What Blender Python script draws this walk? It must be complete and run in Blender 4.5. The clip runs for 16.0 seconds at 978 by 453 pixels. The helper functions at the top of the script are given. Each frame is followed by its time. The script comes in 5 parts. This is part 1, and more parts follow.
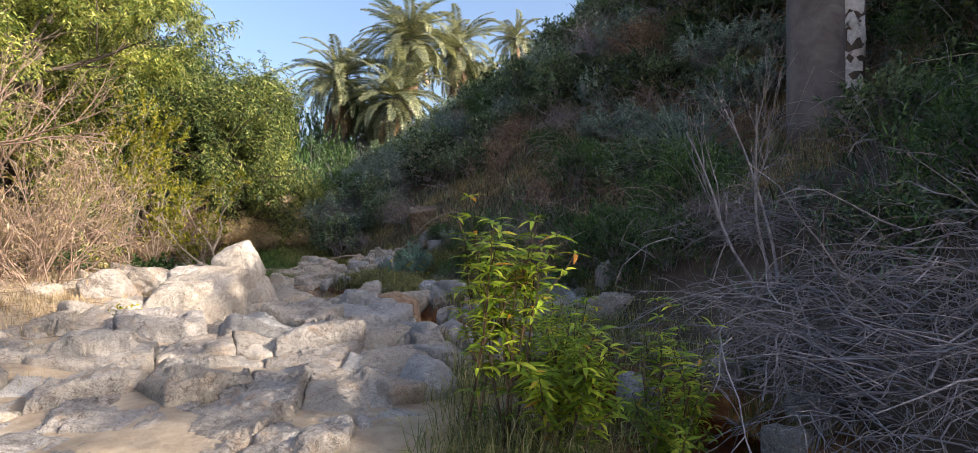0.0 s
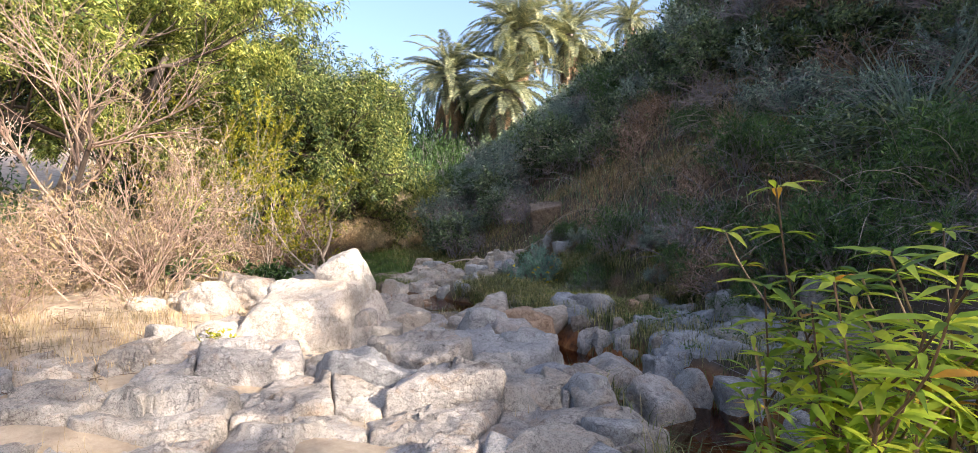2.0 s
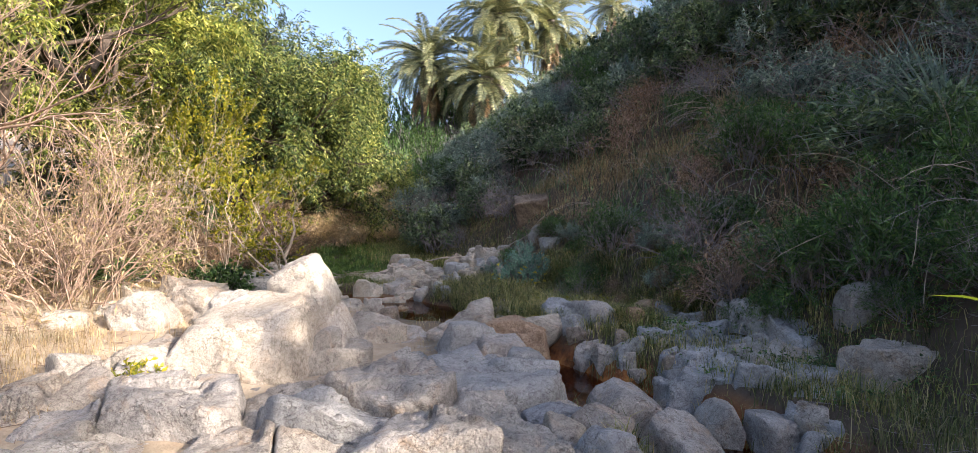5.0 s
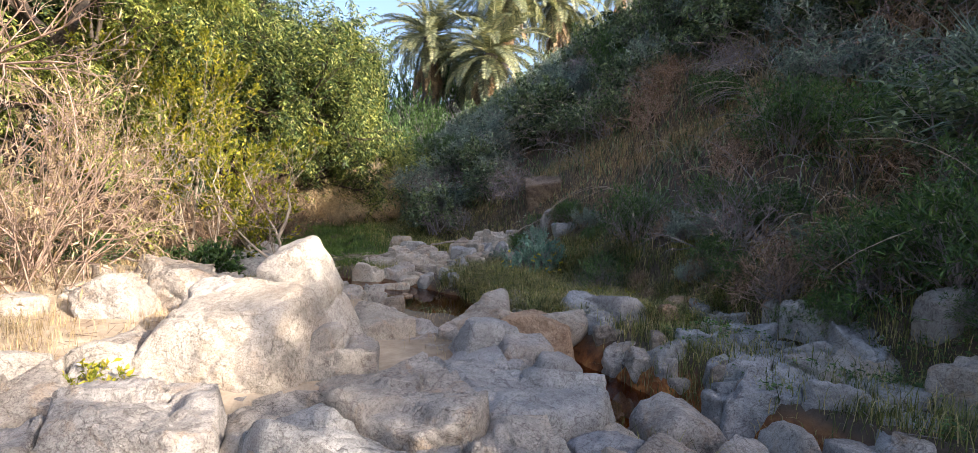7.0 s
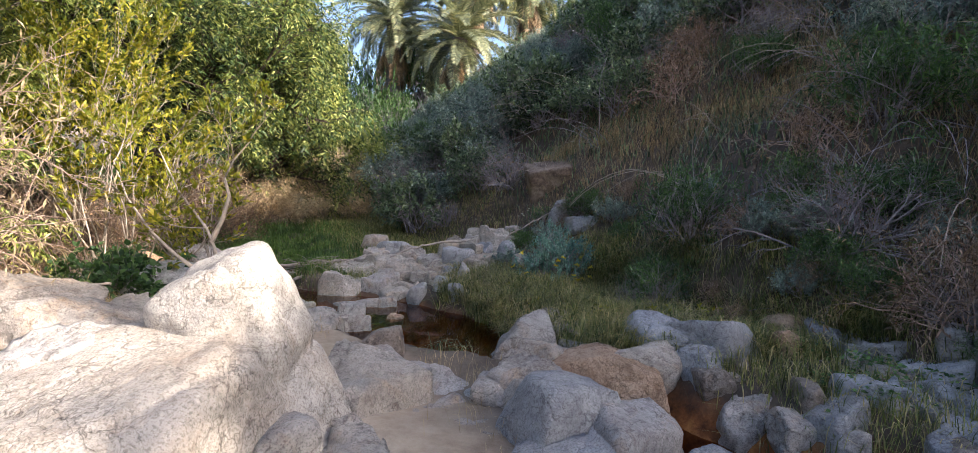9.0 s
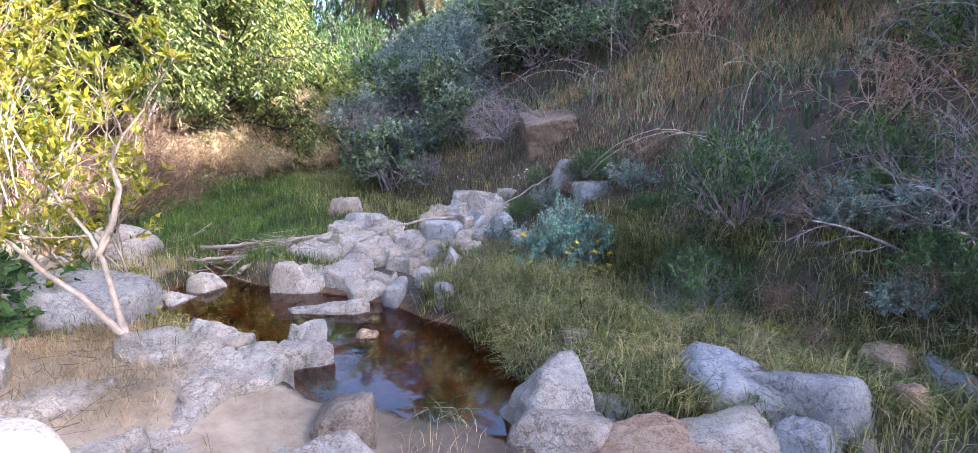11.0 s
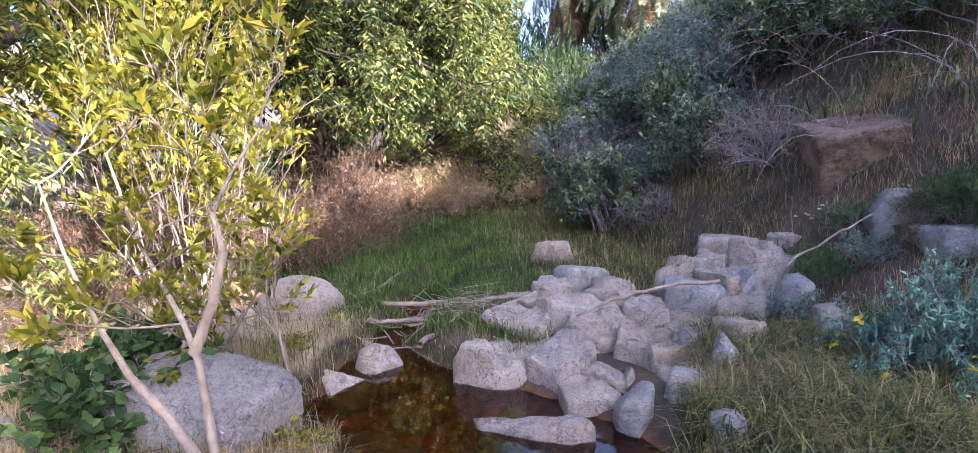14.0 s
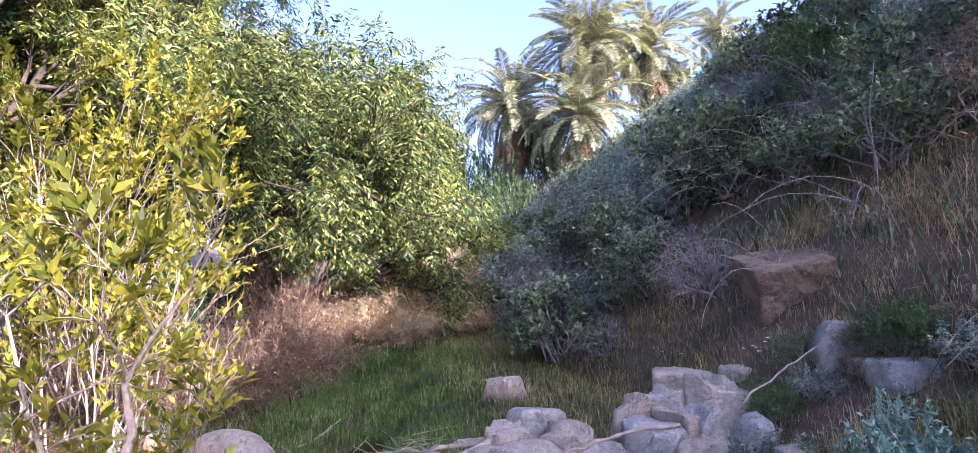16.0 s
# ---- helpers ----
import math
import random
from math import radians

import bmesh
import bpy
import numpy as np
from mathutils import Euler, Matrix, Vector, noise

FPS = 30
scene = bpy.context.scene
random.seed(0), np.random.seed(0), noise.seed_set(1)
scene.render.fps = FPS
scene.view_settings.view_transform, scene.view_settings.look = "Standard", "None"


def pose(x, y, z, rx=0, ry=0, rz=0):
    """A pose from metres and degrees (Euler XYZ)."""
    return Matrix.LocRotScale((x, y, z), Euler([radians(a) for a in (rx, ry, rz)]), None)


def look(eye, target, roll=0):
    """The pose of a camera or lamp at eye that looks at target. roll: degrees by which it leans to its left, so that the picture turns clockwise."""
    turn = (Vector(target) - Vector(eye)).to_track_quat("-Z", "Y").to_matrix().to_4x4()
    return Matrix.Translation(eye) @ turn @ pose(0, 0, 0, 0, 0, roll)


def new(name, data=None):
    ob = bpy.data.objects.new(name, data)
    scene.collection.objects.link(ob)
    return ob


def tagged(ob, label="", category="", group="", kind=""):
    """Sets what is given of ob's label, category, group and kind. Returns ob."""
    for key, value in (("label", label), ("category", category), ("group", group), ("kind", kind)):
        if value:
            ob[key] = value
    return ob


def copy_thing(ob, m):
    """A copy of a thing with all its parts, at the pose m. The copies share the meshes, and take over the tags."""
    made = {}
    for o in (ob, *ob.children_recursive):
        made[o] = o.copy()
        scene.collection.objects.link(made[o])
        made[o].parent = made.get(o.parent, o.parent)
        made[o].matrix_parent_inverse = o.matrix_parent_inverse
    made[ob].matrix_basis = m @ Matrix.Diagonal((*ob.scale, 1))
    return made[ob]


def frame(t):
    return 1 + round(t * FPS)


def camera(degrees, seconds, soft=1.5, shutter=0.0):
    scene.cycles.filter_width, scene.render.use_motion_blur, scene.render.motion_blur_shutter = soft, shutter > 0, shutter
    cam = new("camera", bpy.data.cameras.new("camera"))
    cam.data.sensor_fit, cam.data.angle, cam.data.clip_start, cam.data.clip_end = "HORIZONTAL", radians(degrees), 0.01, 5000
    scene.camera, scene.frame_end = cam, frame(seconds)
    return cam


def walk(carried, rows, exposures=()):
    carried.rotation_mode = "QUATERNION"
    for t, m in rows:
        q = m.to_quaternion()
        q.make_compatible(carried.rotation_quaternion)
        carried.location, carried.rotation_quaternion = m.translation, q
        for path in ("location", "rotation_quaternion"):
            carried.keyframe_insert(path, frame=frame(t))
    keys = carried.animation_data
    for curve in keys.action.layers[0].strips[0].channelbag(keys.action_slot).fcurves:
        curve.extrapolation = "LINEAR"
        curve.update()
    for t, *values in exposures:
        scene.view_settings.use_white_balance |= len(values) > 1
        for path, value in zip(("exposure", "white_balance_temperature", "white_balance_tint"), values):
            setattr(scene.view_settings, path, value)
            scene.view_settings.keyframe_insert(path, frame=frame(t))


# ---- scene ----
cam = camera(84.5, 16.0, soft=0.5)
PATH = [
    (0, (-0.026, -0.024, 1.652), (-0.027, 2.676, 1.656), 0.7),
    (0.5, (-0.193, 0.440, 1.729), (-0.220, 3.139, 1.655), 0.4),
    (1, (-0.365, 1.100, 1.725), (-0.552, 3.794, 1.674), 0.2),
    (1.5, (-0.560, 1.507, 1.740), (-0.931, 4.181, 1.704), -0.3),
    (2, (-0.690, 1.844, 1.756), (-1.223, 4.490, 1.731), -0.1),
    (2.5, (-0.693, 2.095, 1.756), (-1.152, 4.755, 1.694), -0.0),
    (3, (-0.749, 2.194, 1.777), (-0.990, 4.882, 1.685), 0.2),
    (3.5, (-0.857, 2.315, 1.767), (-1.060, 5.003, 1.624), 0.3),
    (4, (-0.906, 2.527, 1.789), (-1.242, 5.203, 1.659), -0.0),
    (4.2, (-0.931, 2.673, 1.813), (-1.323, 5.342, 1.692), -0.2),
    (6.3, (-1.130, 3.001, 1.912), (-1.579, 5.663, 1.875), 0.4),
    (6.5, (-1.207, 3.097, 1.889), (-1.651, 5.759, 1.812), 1.6),
    (7, (-1.419, 3.642, 1.872), (-1.820, 6.307, 1.702), 1.7),
    (7.5, (-1.600, 4.138, 1.860), (-1.936, 6.809, 1.659), 1.8),
    (8, (-1.767, 4.670, 1.794), (-2.106, 7.344, 1.639), 1.6),
    (8.5, (-2.115, 5.253, 1.705), (-2.481, 7.925, 1.562), 1.5),
    (8.7, (-2.287, 5.490, 1.685), (-2.592, 8.169, 1.531), 1.4),
    (10.8, (-2.766, 7.428, 2.102), (-2.799, 10.082, 1.609), 1.3),
    (11, (-2.782, 7.517, 2.124), (-2.874, 10.164, 1.602), 1.0),
    (11.5, (-2.704, 7.881, 2.168), (-3.175, 10.488, 1.647), -1.0),
    (12, (-2.781, 8.211, 2.226), (-3.567, 10.728, 1.646), -1.9),
    (12.5, (-2.884, 8.618, 2.161), (-3.664, 11.113, 1.482), -2.0),
    (13, (-2.935, 9.118, 1.979), (-3.991, 11.532, 1.389), -1.3),
    (13.5, (-3.163, 9.399, 1.975), (-4.217, 11.837, 1.497), -1.7),
    (14, (-3.529, 9.623, 2.003), (-4.582, 12.081, 1.642), -1.7),
    (14.5, (-3.523, 9.701, 2.084), (-4.649, 12.153, 1.964), -2.1),
    (15, (-3.573, 9.778, 2.049), (-4.513, 12.308, 1.994), -2.1),
    (15.5, (-3.555, 9.728, 2.111), (-4.412, 12.288, 2.113), -1.9),
    (16, (-3.587, 9.724, 2.171), (-4.383, 12.293, 2.406), -2.3),
]
EXPOSURE = [(0.0, 1.08, 6100, 13), (1.0, 1.46, 6100, 14), (2.0, 1.52, 6000, 15), (3.5, 1.4, 6000, 14), (7.0, 1.46, 6100, 14), (8.7, 1.46, 5900, 14), (11.0, 2.65, 5400, 22), (12.0, 2.36, 5450, 22), (12.5, 2.08, 5450, 24), (14.5, 2.17, 5400, 32), (16.0, 2.12, 5300, 36)]
walk(cam, [(t, look(eye, target, roll)) for t, eye, target, roll in PATH], EXPOSURE)

# ---- light ----
SUN_EL, SUN_AZ = 25.6, (0.906, -0.423)          # height in degrees; the way towards the sun in the plan
world = bpy.data.worlds.new("world")
scene.world = world
world.use_nodes = True
wn = world.node_tree
sky = wn.nodes.new("ShaderNodeTexSky")
sky.sky_type, sky.sun_disc = "NISHITA", False
sky.sun_elevation = radians(SUN_EL)
sky.sun_rotation = math.atan2(SUN_AZ[0], SUN_AZ[1])
sky.air_density, sky.dust_density = 1.0, 4.5
wn.links.new(sky.outputs[0], wn.nodes["Background"].inputs[0])
wn.nodes["Background"].inputs[1].default_value = 0.15
sun = new("sun", bpy.data.lights.new("sun", "SUN"))
sun.data.energy, sun.data.angle, sun.data.color = 5.0, radians(0.6), (1.0, 0.86, 0.66)
sun.matrix_world = look((SUN_AZ[0] * 60, SUN_AZ[1] * 60, 60 * math.tan(radians(SUN_EL))), (0, 0, 0))

# ---- materials ----


def nodes_of(name):
    m = bpy.data.materials.new(name)
    m.use_nodes = True
    t = m.node_tree
    return m, t, t.nodes["Principled BSDF"], t.nodes["Material Output"]


def node(t, kind, **values):
    n = t.nodes.new(kind)
    for key, value in values.items():
        n.inputs[key].default_value = value
    return n


def ramp(t, source, *stops):
    """A colour ramp over a 0..1 output: stops are (place, (r, g, b))."""
    r = t.nodes.new("ShaderNodeValToRGB")
    while len(r.color_ramp.elements) < len(stops):
        r.color_ramp.elements.new(0.5)
    for e, (place, colour) in zip(r.color_ramp.elements, stops):
        e.position, e.color = place, (*colour, 1)
    t.links.new(source, r.inputs[0])
    return r.outputs[0]


def blend(t, factor, a, b, kind="MIX"):
    m = t.nodes.new("ShaderNodeMix")
    m.data_type, m.blend_type = "RGBA", kind
    for socket, value in ((m.inputs[0], factor), (m.inputs[6], a), (m.inputs[7], b)):
        if hasattr(value, "links"):
            t.links.new(value, socket)
        else:
            socket.default_value = value if isinstance(value, float) else (*value, 1)
    return m.outputs[2]


def grain(t, scale, detail=5.0, rough=0.6, warp=0.0):
    g = t.nodes.new("ShaderNodeNewGeometry")
    n = node(t, "ShaderNodeTexNoise", Scale=scale, Detail=detail, Roughness=rough, Distortion=warp)
    t.links.new(g.outputs["Position"], n.inputs["Vector"])
    return n.outputs[0]


def relief(t, shader, *layers):
    """Bump layers, each (height output, metres, strength), one after another."""
    last = None
    for height, distance, strength in layers:
        b = node(t, "ShaderNodeBump", Distance=distance, Strength=strength)
        t.links.new(height, b.inputs["Height"])
        if last:
            t.links.new(last, b.inputs["Normal"])
        last = b.outputs[0]
    t.links.new(last, shader.inputs["Normal"])


def rock_material(name, pale, mid, dark, stain, stain_amount=0.5):
    m, t, p, out = nodes_of(name)
    big = grain(t, 1.6, 6, 0.6, 0.6)
    fine = grain(t, 22, 6, 0.7)
    speck = grain(t, 90, 3, 0.6)
    c = ramp(t, big, (0.32, dark), (0.46, mid), (0.62, pale))
    c = blend(t, 0.36, c, ramp(t, fine, (0.38, dark), (0.56, pale)), "MIX")
    c = blend(t, ramp(t, grain(t, 5.5, 6, 0.7, 0.8), (0.56, (0, 0, 0)), (0.66, (0.55, 0.55, 0.55))), c, dark)
    spots = ramp(t, grain(t, 3.3, 7, 0.7, 1.0), (0.52, (0, 0, 0)), (0.68, (stain_amount,) * 3))
    c = blend(t, spots, c, stain)
    c = blend(t, 0.5, c, ramp(t, speck, (0.38, (0.36, 0.34, 0.33)), (0.5, (1, 1, 1))), "MULTIPLY")
    g = t.nodes.new("ShaderNodeNewGeometry")
    v = t.nodes.new("ShaderNodeTexVoronoi")
    v.feature = "DISTANCE_TO_EDGE"
    v.inputs["Scale"].default_value = 2.3
    wob = t.nodes.new("ShaderNodeMix")
    wob.data_type, wob.blend_type = "RGBA", "LINEAR_LIGHT"
    wob.inputs[0].default_value = 0.5
    nz = node(t, "ShaderNodeTexNoise", Scale=3.0, Detail=4.0)
    t.links.new(g.outputs["Position"], nz.inputs["Vector"])
    t.links.new(g.outputs["Position"], wob.inputs[6])
    t.links.new(nz.outputs[1], wob.inputs[7])
    t.links.new(wob.outputs[2], v.inputs["Vector"])
    crack = ramp(t, v.outputs["Distance"], (0.0, (0.0, 0.0, 0.0)), (0.022, (1, 1, 1)))
    c = blend(t, 0.42, c, blend(t, crack, (0.25, 0.2, 0.17), (1.0, 1.0, 1.0)), "MULTIPLY")
    fissure = t.nodes.new("ShaderNodeTexVoronoi")
    fissure.feature = "DISTANCE_TO_EDGE"
    fissure.inputs["Scale"].default_value = 6.5
    t.links.new(wob.outputs[2], fissure.inputs["Vector"])
    thin = ramp(t, fissure.outputs["Distance"], (0.0, (0.0, 0.0, 0.0)), (0.03, (1, 1, 1)))
    where = ramp(t, grain(t, 1.9, 3, 0.6), (0.47, (1, 1, 1)), (0.56, (0, 0, 0)))
    thin = blend(t, where, thin, (1.0, 1.0, 1.0))
    c = blend(t, 0.5, c, blend(t, thin, (0.25, 0.2, 0.17), (1.0, 1.0, 1.0)), "MULTIPLY")
    info = t.nodes.new("ShaderNodeObjectInfo")
    c = blend(t, 0.5, c, ramp(t, info.outputs["Random"], (0.0, (0.8, 0.74, 0.68)), (0.5, (1, 1, 1)), (1.0, (0.82, 0.86, 0.95))), "MULTIPLY")
    t.links.new(c, p.inputs["Base Color"])
    p.inputs["Roughness"].default_value = 0.85
    p.inputs["Specular IOR Level"].default_value = 0.3
    relief(t, p, (crack, 0.02, 0.5), (thin, 0.014, 0.7), (grain(t, 7, 8, 0.65), 0.07, 1.0), (fine, 0.016, 0.9))
    return m


GRANITE = rock_material("granite", (0.48, 0.44, 0.40), (0.35, 0.315, 0.28), (0.18, 0.16, 0.145), (0.40, 0.28, 0.18), 0.65)
PALE_ROCK = rock_material("pale_rock", (0.51, 0.465, 0.41), (0.39, 0.35, 0.30), (0.25, 0.22, 0.195), (0.46, 0.34, 0.24), 0.5)
# bleached rock, whitened further to stand in for full sun on the boulder
SUNLIT_BLEACHED = rock_material("sunlit_bleached_rock", (0.68, 0.63, 0.56), (0.57, 0.52, 0.45), (0.36, 0.31, 0.26), (0.5, 0.37, 0.26), 0.4)
BLUE_ROCK = rock_material("blue_grey_rock", (0.43, 0.425, 0.42), (0.32, 0.315, 0.315), (0.20, 0.20, 0.21), (0.27, 0.26, 0.26), 0.6)
TAN_ROCK = rock_material("tan_rock", (0.52, 0.38, 0.26), (0.42, 0.28, 0.18), (0.22, 0.13, 0.08), (0.24, 0.14, 0.07), 0.6)
SANDSTONE = rock_material("brown_sandstone", (0.34, 0.265, 0.19), (0.19, 0.135, 0.1), (0.1, 0.07, 0.05), (0.13, 0.085, 0.058), 0.7)
DARK_ROCK = rock_material("dark_wet_rock", (0.38, 0.33, 0.28), (0.26, 0.21, 0.17), (0.10, 0.08, 0.07), (0.12, 0.09, 0.06), 0.7)


def soil_material():
    m, t, p, out = nodes_of("soil")
    sand = ramp(t, grain(t, 2.5, 7, 0.7), (0.3, (0.26, 0.19, 0.13)), (0.55, (0.46, 0.37, 0.27)), (0.7, (0.56, 0.47, 0.36)))
    # brown earth, its tones lowered to stand in for deep shade under scrub
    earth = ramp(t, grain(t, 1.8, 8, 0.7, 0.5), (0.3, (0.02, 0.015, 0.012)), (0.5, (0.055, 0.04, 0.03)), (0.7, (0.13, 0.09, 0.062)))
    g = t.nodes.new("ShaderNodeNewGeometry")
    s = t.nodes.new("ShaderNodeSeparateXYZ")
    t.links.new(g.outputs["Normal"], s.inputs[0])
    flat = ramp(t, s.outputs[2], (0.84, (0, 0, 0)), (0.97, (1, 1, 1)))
    # earth darkened as if shaded on the far side of the creek, pale sand on the near side
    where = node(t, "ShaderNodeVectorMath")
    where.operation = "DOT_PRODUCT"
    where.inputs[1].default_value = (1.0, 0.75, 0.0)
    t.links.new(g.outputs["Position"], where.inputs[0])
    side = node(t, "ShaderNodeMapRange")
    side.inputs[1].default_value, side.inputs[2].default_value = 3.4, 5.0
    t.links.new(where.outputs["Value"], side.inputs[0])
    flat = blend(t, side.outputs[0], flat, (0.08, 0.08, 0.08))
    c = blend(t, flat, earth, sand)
    # wet brown mud near and under the water level
    z = t.nodes.new("ShaderNodeSeparateXYZ")
    t.links.new(g.outputs["Position"], z.inputs[0])
    r = node(t, "ShaderNodeMapRange")
    r.inputs[1].default_value, r.inputs[2].default_value = -0.06, 0.16
    t.links.new(z.outputs[2], r.inputs[0])
    mud = ramp(t, grain(t, 5, 6, 0.65), (0.3, (0.07, 0.022, 0.006)), (0.5, (0.27, 0.10, 0.026)), (0.7, (0.52, 0.23, 0.06)))
    c = blend(t, r.outputs[0], mud, c)
    t.links.new(c, p.inputs["Base Color"])
    p.inputs["Roughness"].default_value = 0.95
    relief(t, p, (grain(t, 6, 8, 0.7), 0.08, 0.8), (grain(t, 45, 5, 0.7), 0.015, 0.8))
    return m


def leaf_material(name, *stops, through_light=0.45, gloss=0.35):
    """Leaves: each leaf takes its own tone from the stops; part of the light goes through."""
    m, t, p, out = nodes_of(name)
    g = t.nodes.new("ShaderNodeNewGeometry")
    c = ramp(t, g.outputs["Random Per Island"], *stops)
    # tone by clump, widened to imitate shaded gaps and lit tops
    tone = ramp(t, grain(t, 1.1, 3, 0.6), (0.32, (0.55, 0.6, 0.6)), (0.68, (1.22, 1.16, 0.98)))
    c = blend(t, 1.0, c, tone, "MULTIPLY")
    c = blend(t, 0.8, c, ramp(t, grain(t, 6.5, 4, 0.65), (0.36, (0.5, 0.52, 0.5)), (0.64, (1.3, 1.26, 1.15))), "MULTIPLY")
    t.links.new(c, p.inputs["Base Color"])
    p.inputs["Roughness"].default_value = 0.5
    p.inputs["Specular IOR Level"].default_value = gloss
    tr = t.nodes.new("ShaderNodeBsdfTranslucent")
    t.links.new(blend(t, 1.0, c, (1.2, 1.15, 0.85), "MULTIPLY"), tr.inputs[0])
    mix = t.nodes.new("ShaderNodeMixShader")
    mix.inputs[0].default_value = through_light
    t.links.new(p.outputs[0], mix.inputs[1])
    t.links.new(tr.outputs[0], mix.inputs[2])
    t.links.new(mix.outputs[0], out.inputs[0])
    return m


def bark_material(name, dark, pale, scale=9.0, stretch=1.0):
    m, t, p, out = nodes_of(name)
    a = grain(t, scale, 7, 0.7, 0.4)
    c = ramp(t, a, (0.3, dark), (0.7, pale))
    g = t.nodes.new("ShaderNodeNewGeometry")
    c = blend(t, 0.6, c, ramp(t, g.outputs["Random Per Island"], (0.0, (0.6, 0.58, 0.56)), (1.0, (1.2, 1.2, 1.2))), "MULTIPLY")
    t.links.new(c, p.inputs["Base Color"])
    p.inputs["Roughness"].default_value = 0.9
    relief(t, p, (grain(t, scale * 4, 6, 0.7), 0.02, 0.8))
    return m


SOIL = soil_material()
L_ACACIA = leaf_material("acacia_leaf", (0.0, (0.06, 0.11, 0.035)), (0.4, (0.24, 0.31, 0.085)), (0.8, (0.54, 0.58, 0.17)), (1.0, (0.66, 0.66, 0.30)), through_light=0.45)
# darker take on the acacia leaf, with the crown's shade in its colour
L_TREE = leaf_material("shaded_wattle_leaf", (0.0, (0.028, 0.058, 0.034)), (0.45, (0.11, 0.175, 0.068)), (0.8, (0.36, 0.42, 0.13)), (1.0, (0.54, 0.55, 0.24)), through_light=0.38)
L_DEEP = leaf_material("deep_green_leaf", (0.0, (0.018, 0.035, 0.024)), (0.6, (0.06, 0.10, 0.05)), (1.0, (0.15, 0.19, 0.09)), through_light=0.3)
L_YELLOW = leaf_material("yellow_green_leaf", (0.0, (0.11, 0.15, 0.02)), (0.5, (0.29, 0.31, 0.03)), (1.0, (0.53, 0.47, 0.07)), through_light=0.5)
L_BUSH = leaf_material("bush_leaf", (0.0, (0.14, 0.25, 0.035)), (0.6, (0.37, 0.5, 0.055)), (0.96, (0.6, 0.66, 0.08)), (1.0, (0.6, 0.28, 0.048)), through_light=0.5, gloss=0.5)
# bank scrub: bluish-green leaves, made bluer to imitate haze over the bank
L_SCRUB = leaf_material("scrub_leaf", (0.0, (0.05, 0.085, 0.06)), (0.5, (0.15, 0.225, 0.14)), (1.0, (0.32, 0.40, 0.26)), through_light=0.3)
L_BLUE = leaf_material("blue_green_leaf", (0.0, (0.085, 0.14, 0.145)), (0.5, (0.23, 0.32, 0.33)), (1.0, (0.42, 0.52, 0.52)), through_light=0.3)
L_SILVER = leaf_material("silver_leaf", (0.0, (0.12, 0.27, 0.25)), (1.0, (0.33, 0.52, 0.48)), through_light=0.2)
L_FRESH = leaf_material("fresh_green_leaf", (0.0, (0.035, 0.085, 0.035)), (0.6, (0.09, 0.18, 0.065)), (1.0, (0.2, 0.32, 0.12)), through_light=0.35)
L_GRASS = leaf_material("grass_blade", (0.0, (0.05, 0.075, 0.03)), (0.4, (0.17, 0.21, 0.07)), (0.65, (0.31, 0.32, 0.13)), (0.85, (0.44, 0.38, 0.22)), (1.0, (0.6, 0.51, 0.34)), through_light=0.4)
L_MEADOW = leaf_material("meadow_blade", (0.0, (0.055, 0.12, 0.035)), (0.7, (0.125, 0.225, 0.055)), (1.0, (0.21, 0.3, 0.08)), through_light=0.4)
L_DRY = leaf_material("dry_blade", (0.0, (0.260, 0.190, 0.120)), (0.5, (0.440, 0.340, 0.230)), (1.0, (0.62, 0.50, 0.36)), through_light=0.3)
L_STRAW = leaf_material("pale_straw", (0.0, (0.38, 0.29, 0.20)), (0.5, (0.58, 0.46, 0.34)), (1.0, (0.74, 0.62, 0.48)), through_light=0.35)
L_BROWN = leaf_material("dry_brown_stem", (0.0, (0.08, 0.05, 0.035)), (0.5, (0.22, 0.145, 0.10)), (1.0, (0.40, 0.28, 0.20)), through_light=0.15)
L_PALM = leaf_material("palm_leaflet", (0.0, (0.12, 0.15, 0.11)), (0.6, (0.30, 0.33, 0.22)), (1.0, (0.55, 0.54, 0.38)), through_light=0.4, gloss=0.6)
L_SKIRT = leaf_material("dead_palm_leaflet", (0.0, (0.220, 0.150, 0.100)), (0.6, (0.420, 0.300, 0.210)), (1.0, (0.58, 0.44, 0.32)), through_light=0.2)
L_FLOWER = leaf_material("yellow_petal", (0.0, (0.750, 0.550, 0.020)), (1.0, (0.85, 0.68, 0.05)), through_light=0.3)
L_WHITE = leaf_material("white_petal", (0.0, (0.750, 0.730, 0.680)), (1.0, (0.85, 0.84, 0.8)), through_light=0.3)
B_TWIG = bark_material("grey_twig", (0.13, 0.115, 0.12), (0.42, 0.38, 0.39))
B_PALE = bark_material("pale_twig", (0.24, 0.19, 0.145), (0.50, 0.42, 0.34))
B_PINK = bark_material("dry_pinkish_twig", (0.26, 0.17, 0.13), (0.56, 0.42, 0.33))
B_BROWN = bark_material("brown_twig", (0.10, 0.065, 0.05), (0.30, 0.21, 0.155))
B_DARK = bark_material("dark_bark", (0.035, 0.026, 0.02), (0.12, 0.09, 0.07))
B_PALM = bark_material("palm_trunk", (0.09, 0.075, 0.07), (0.22, 0.19, 0.18), 6)
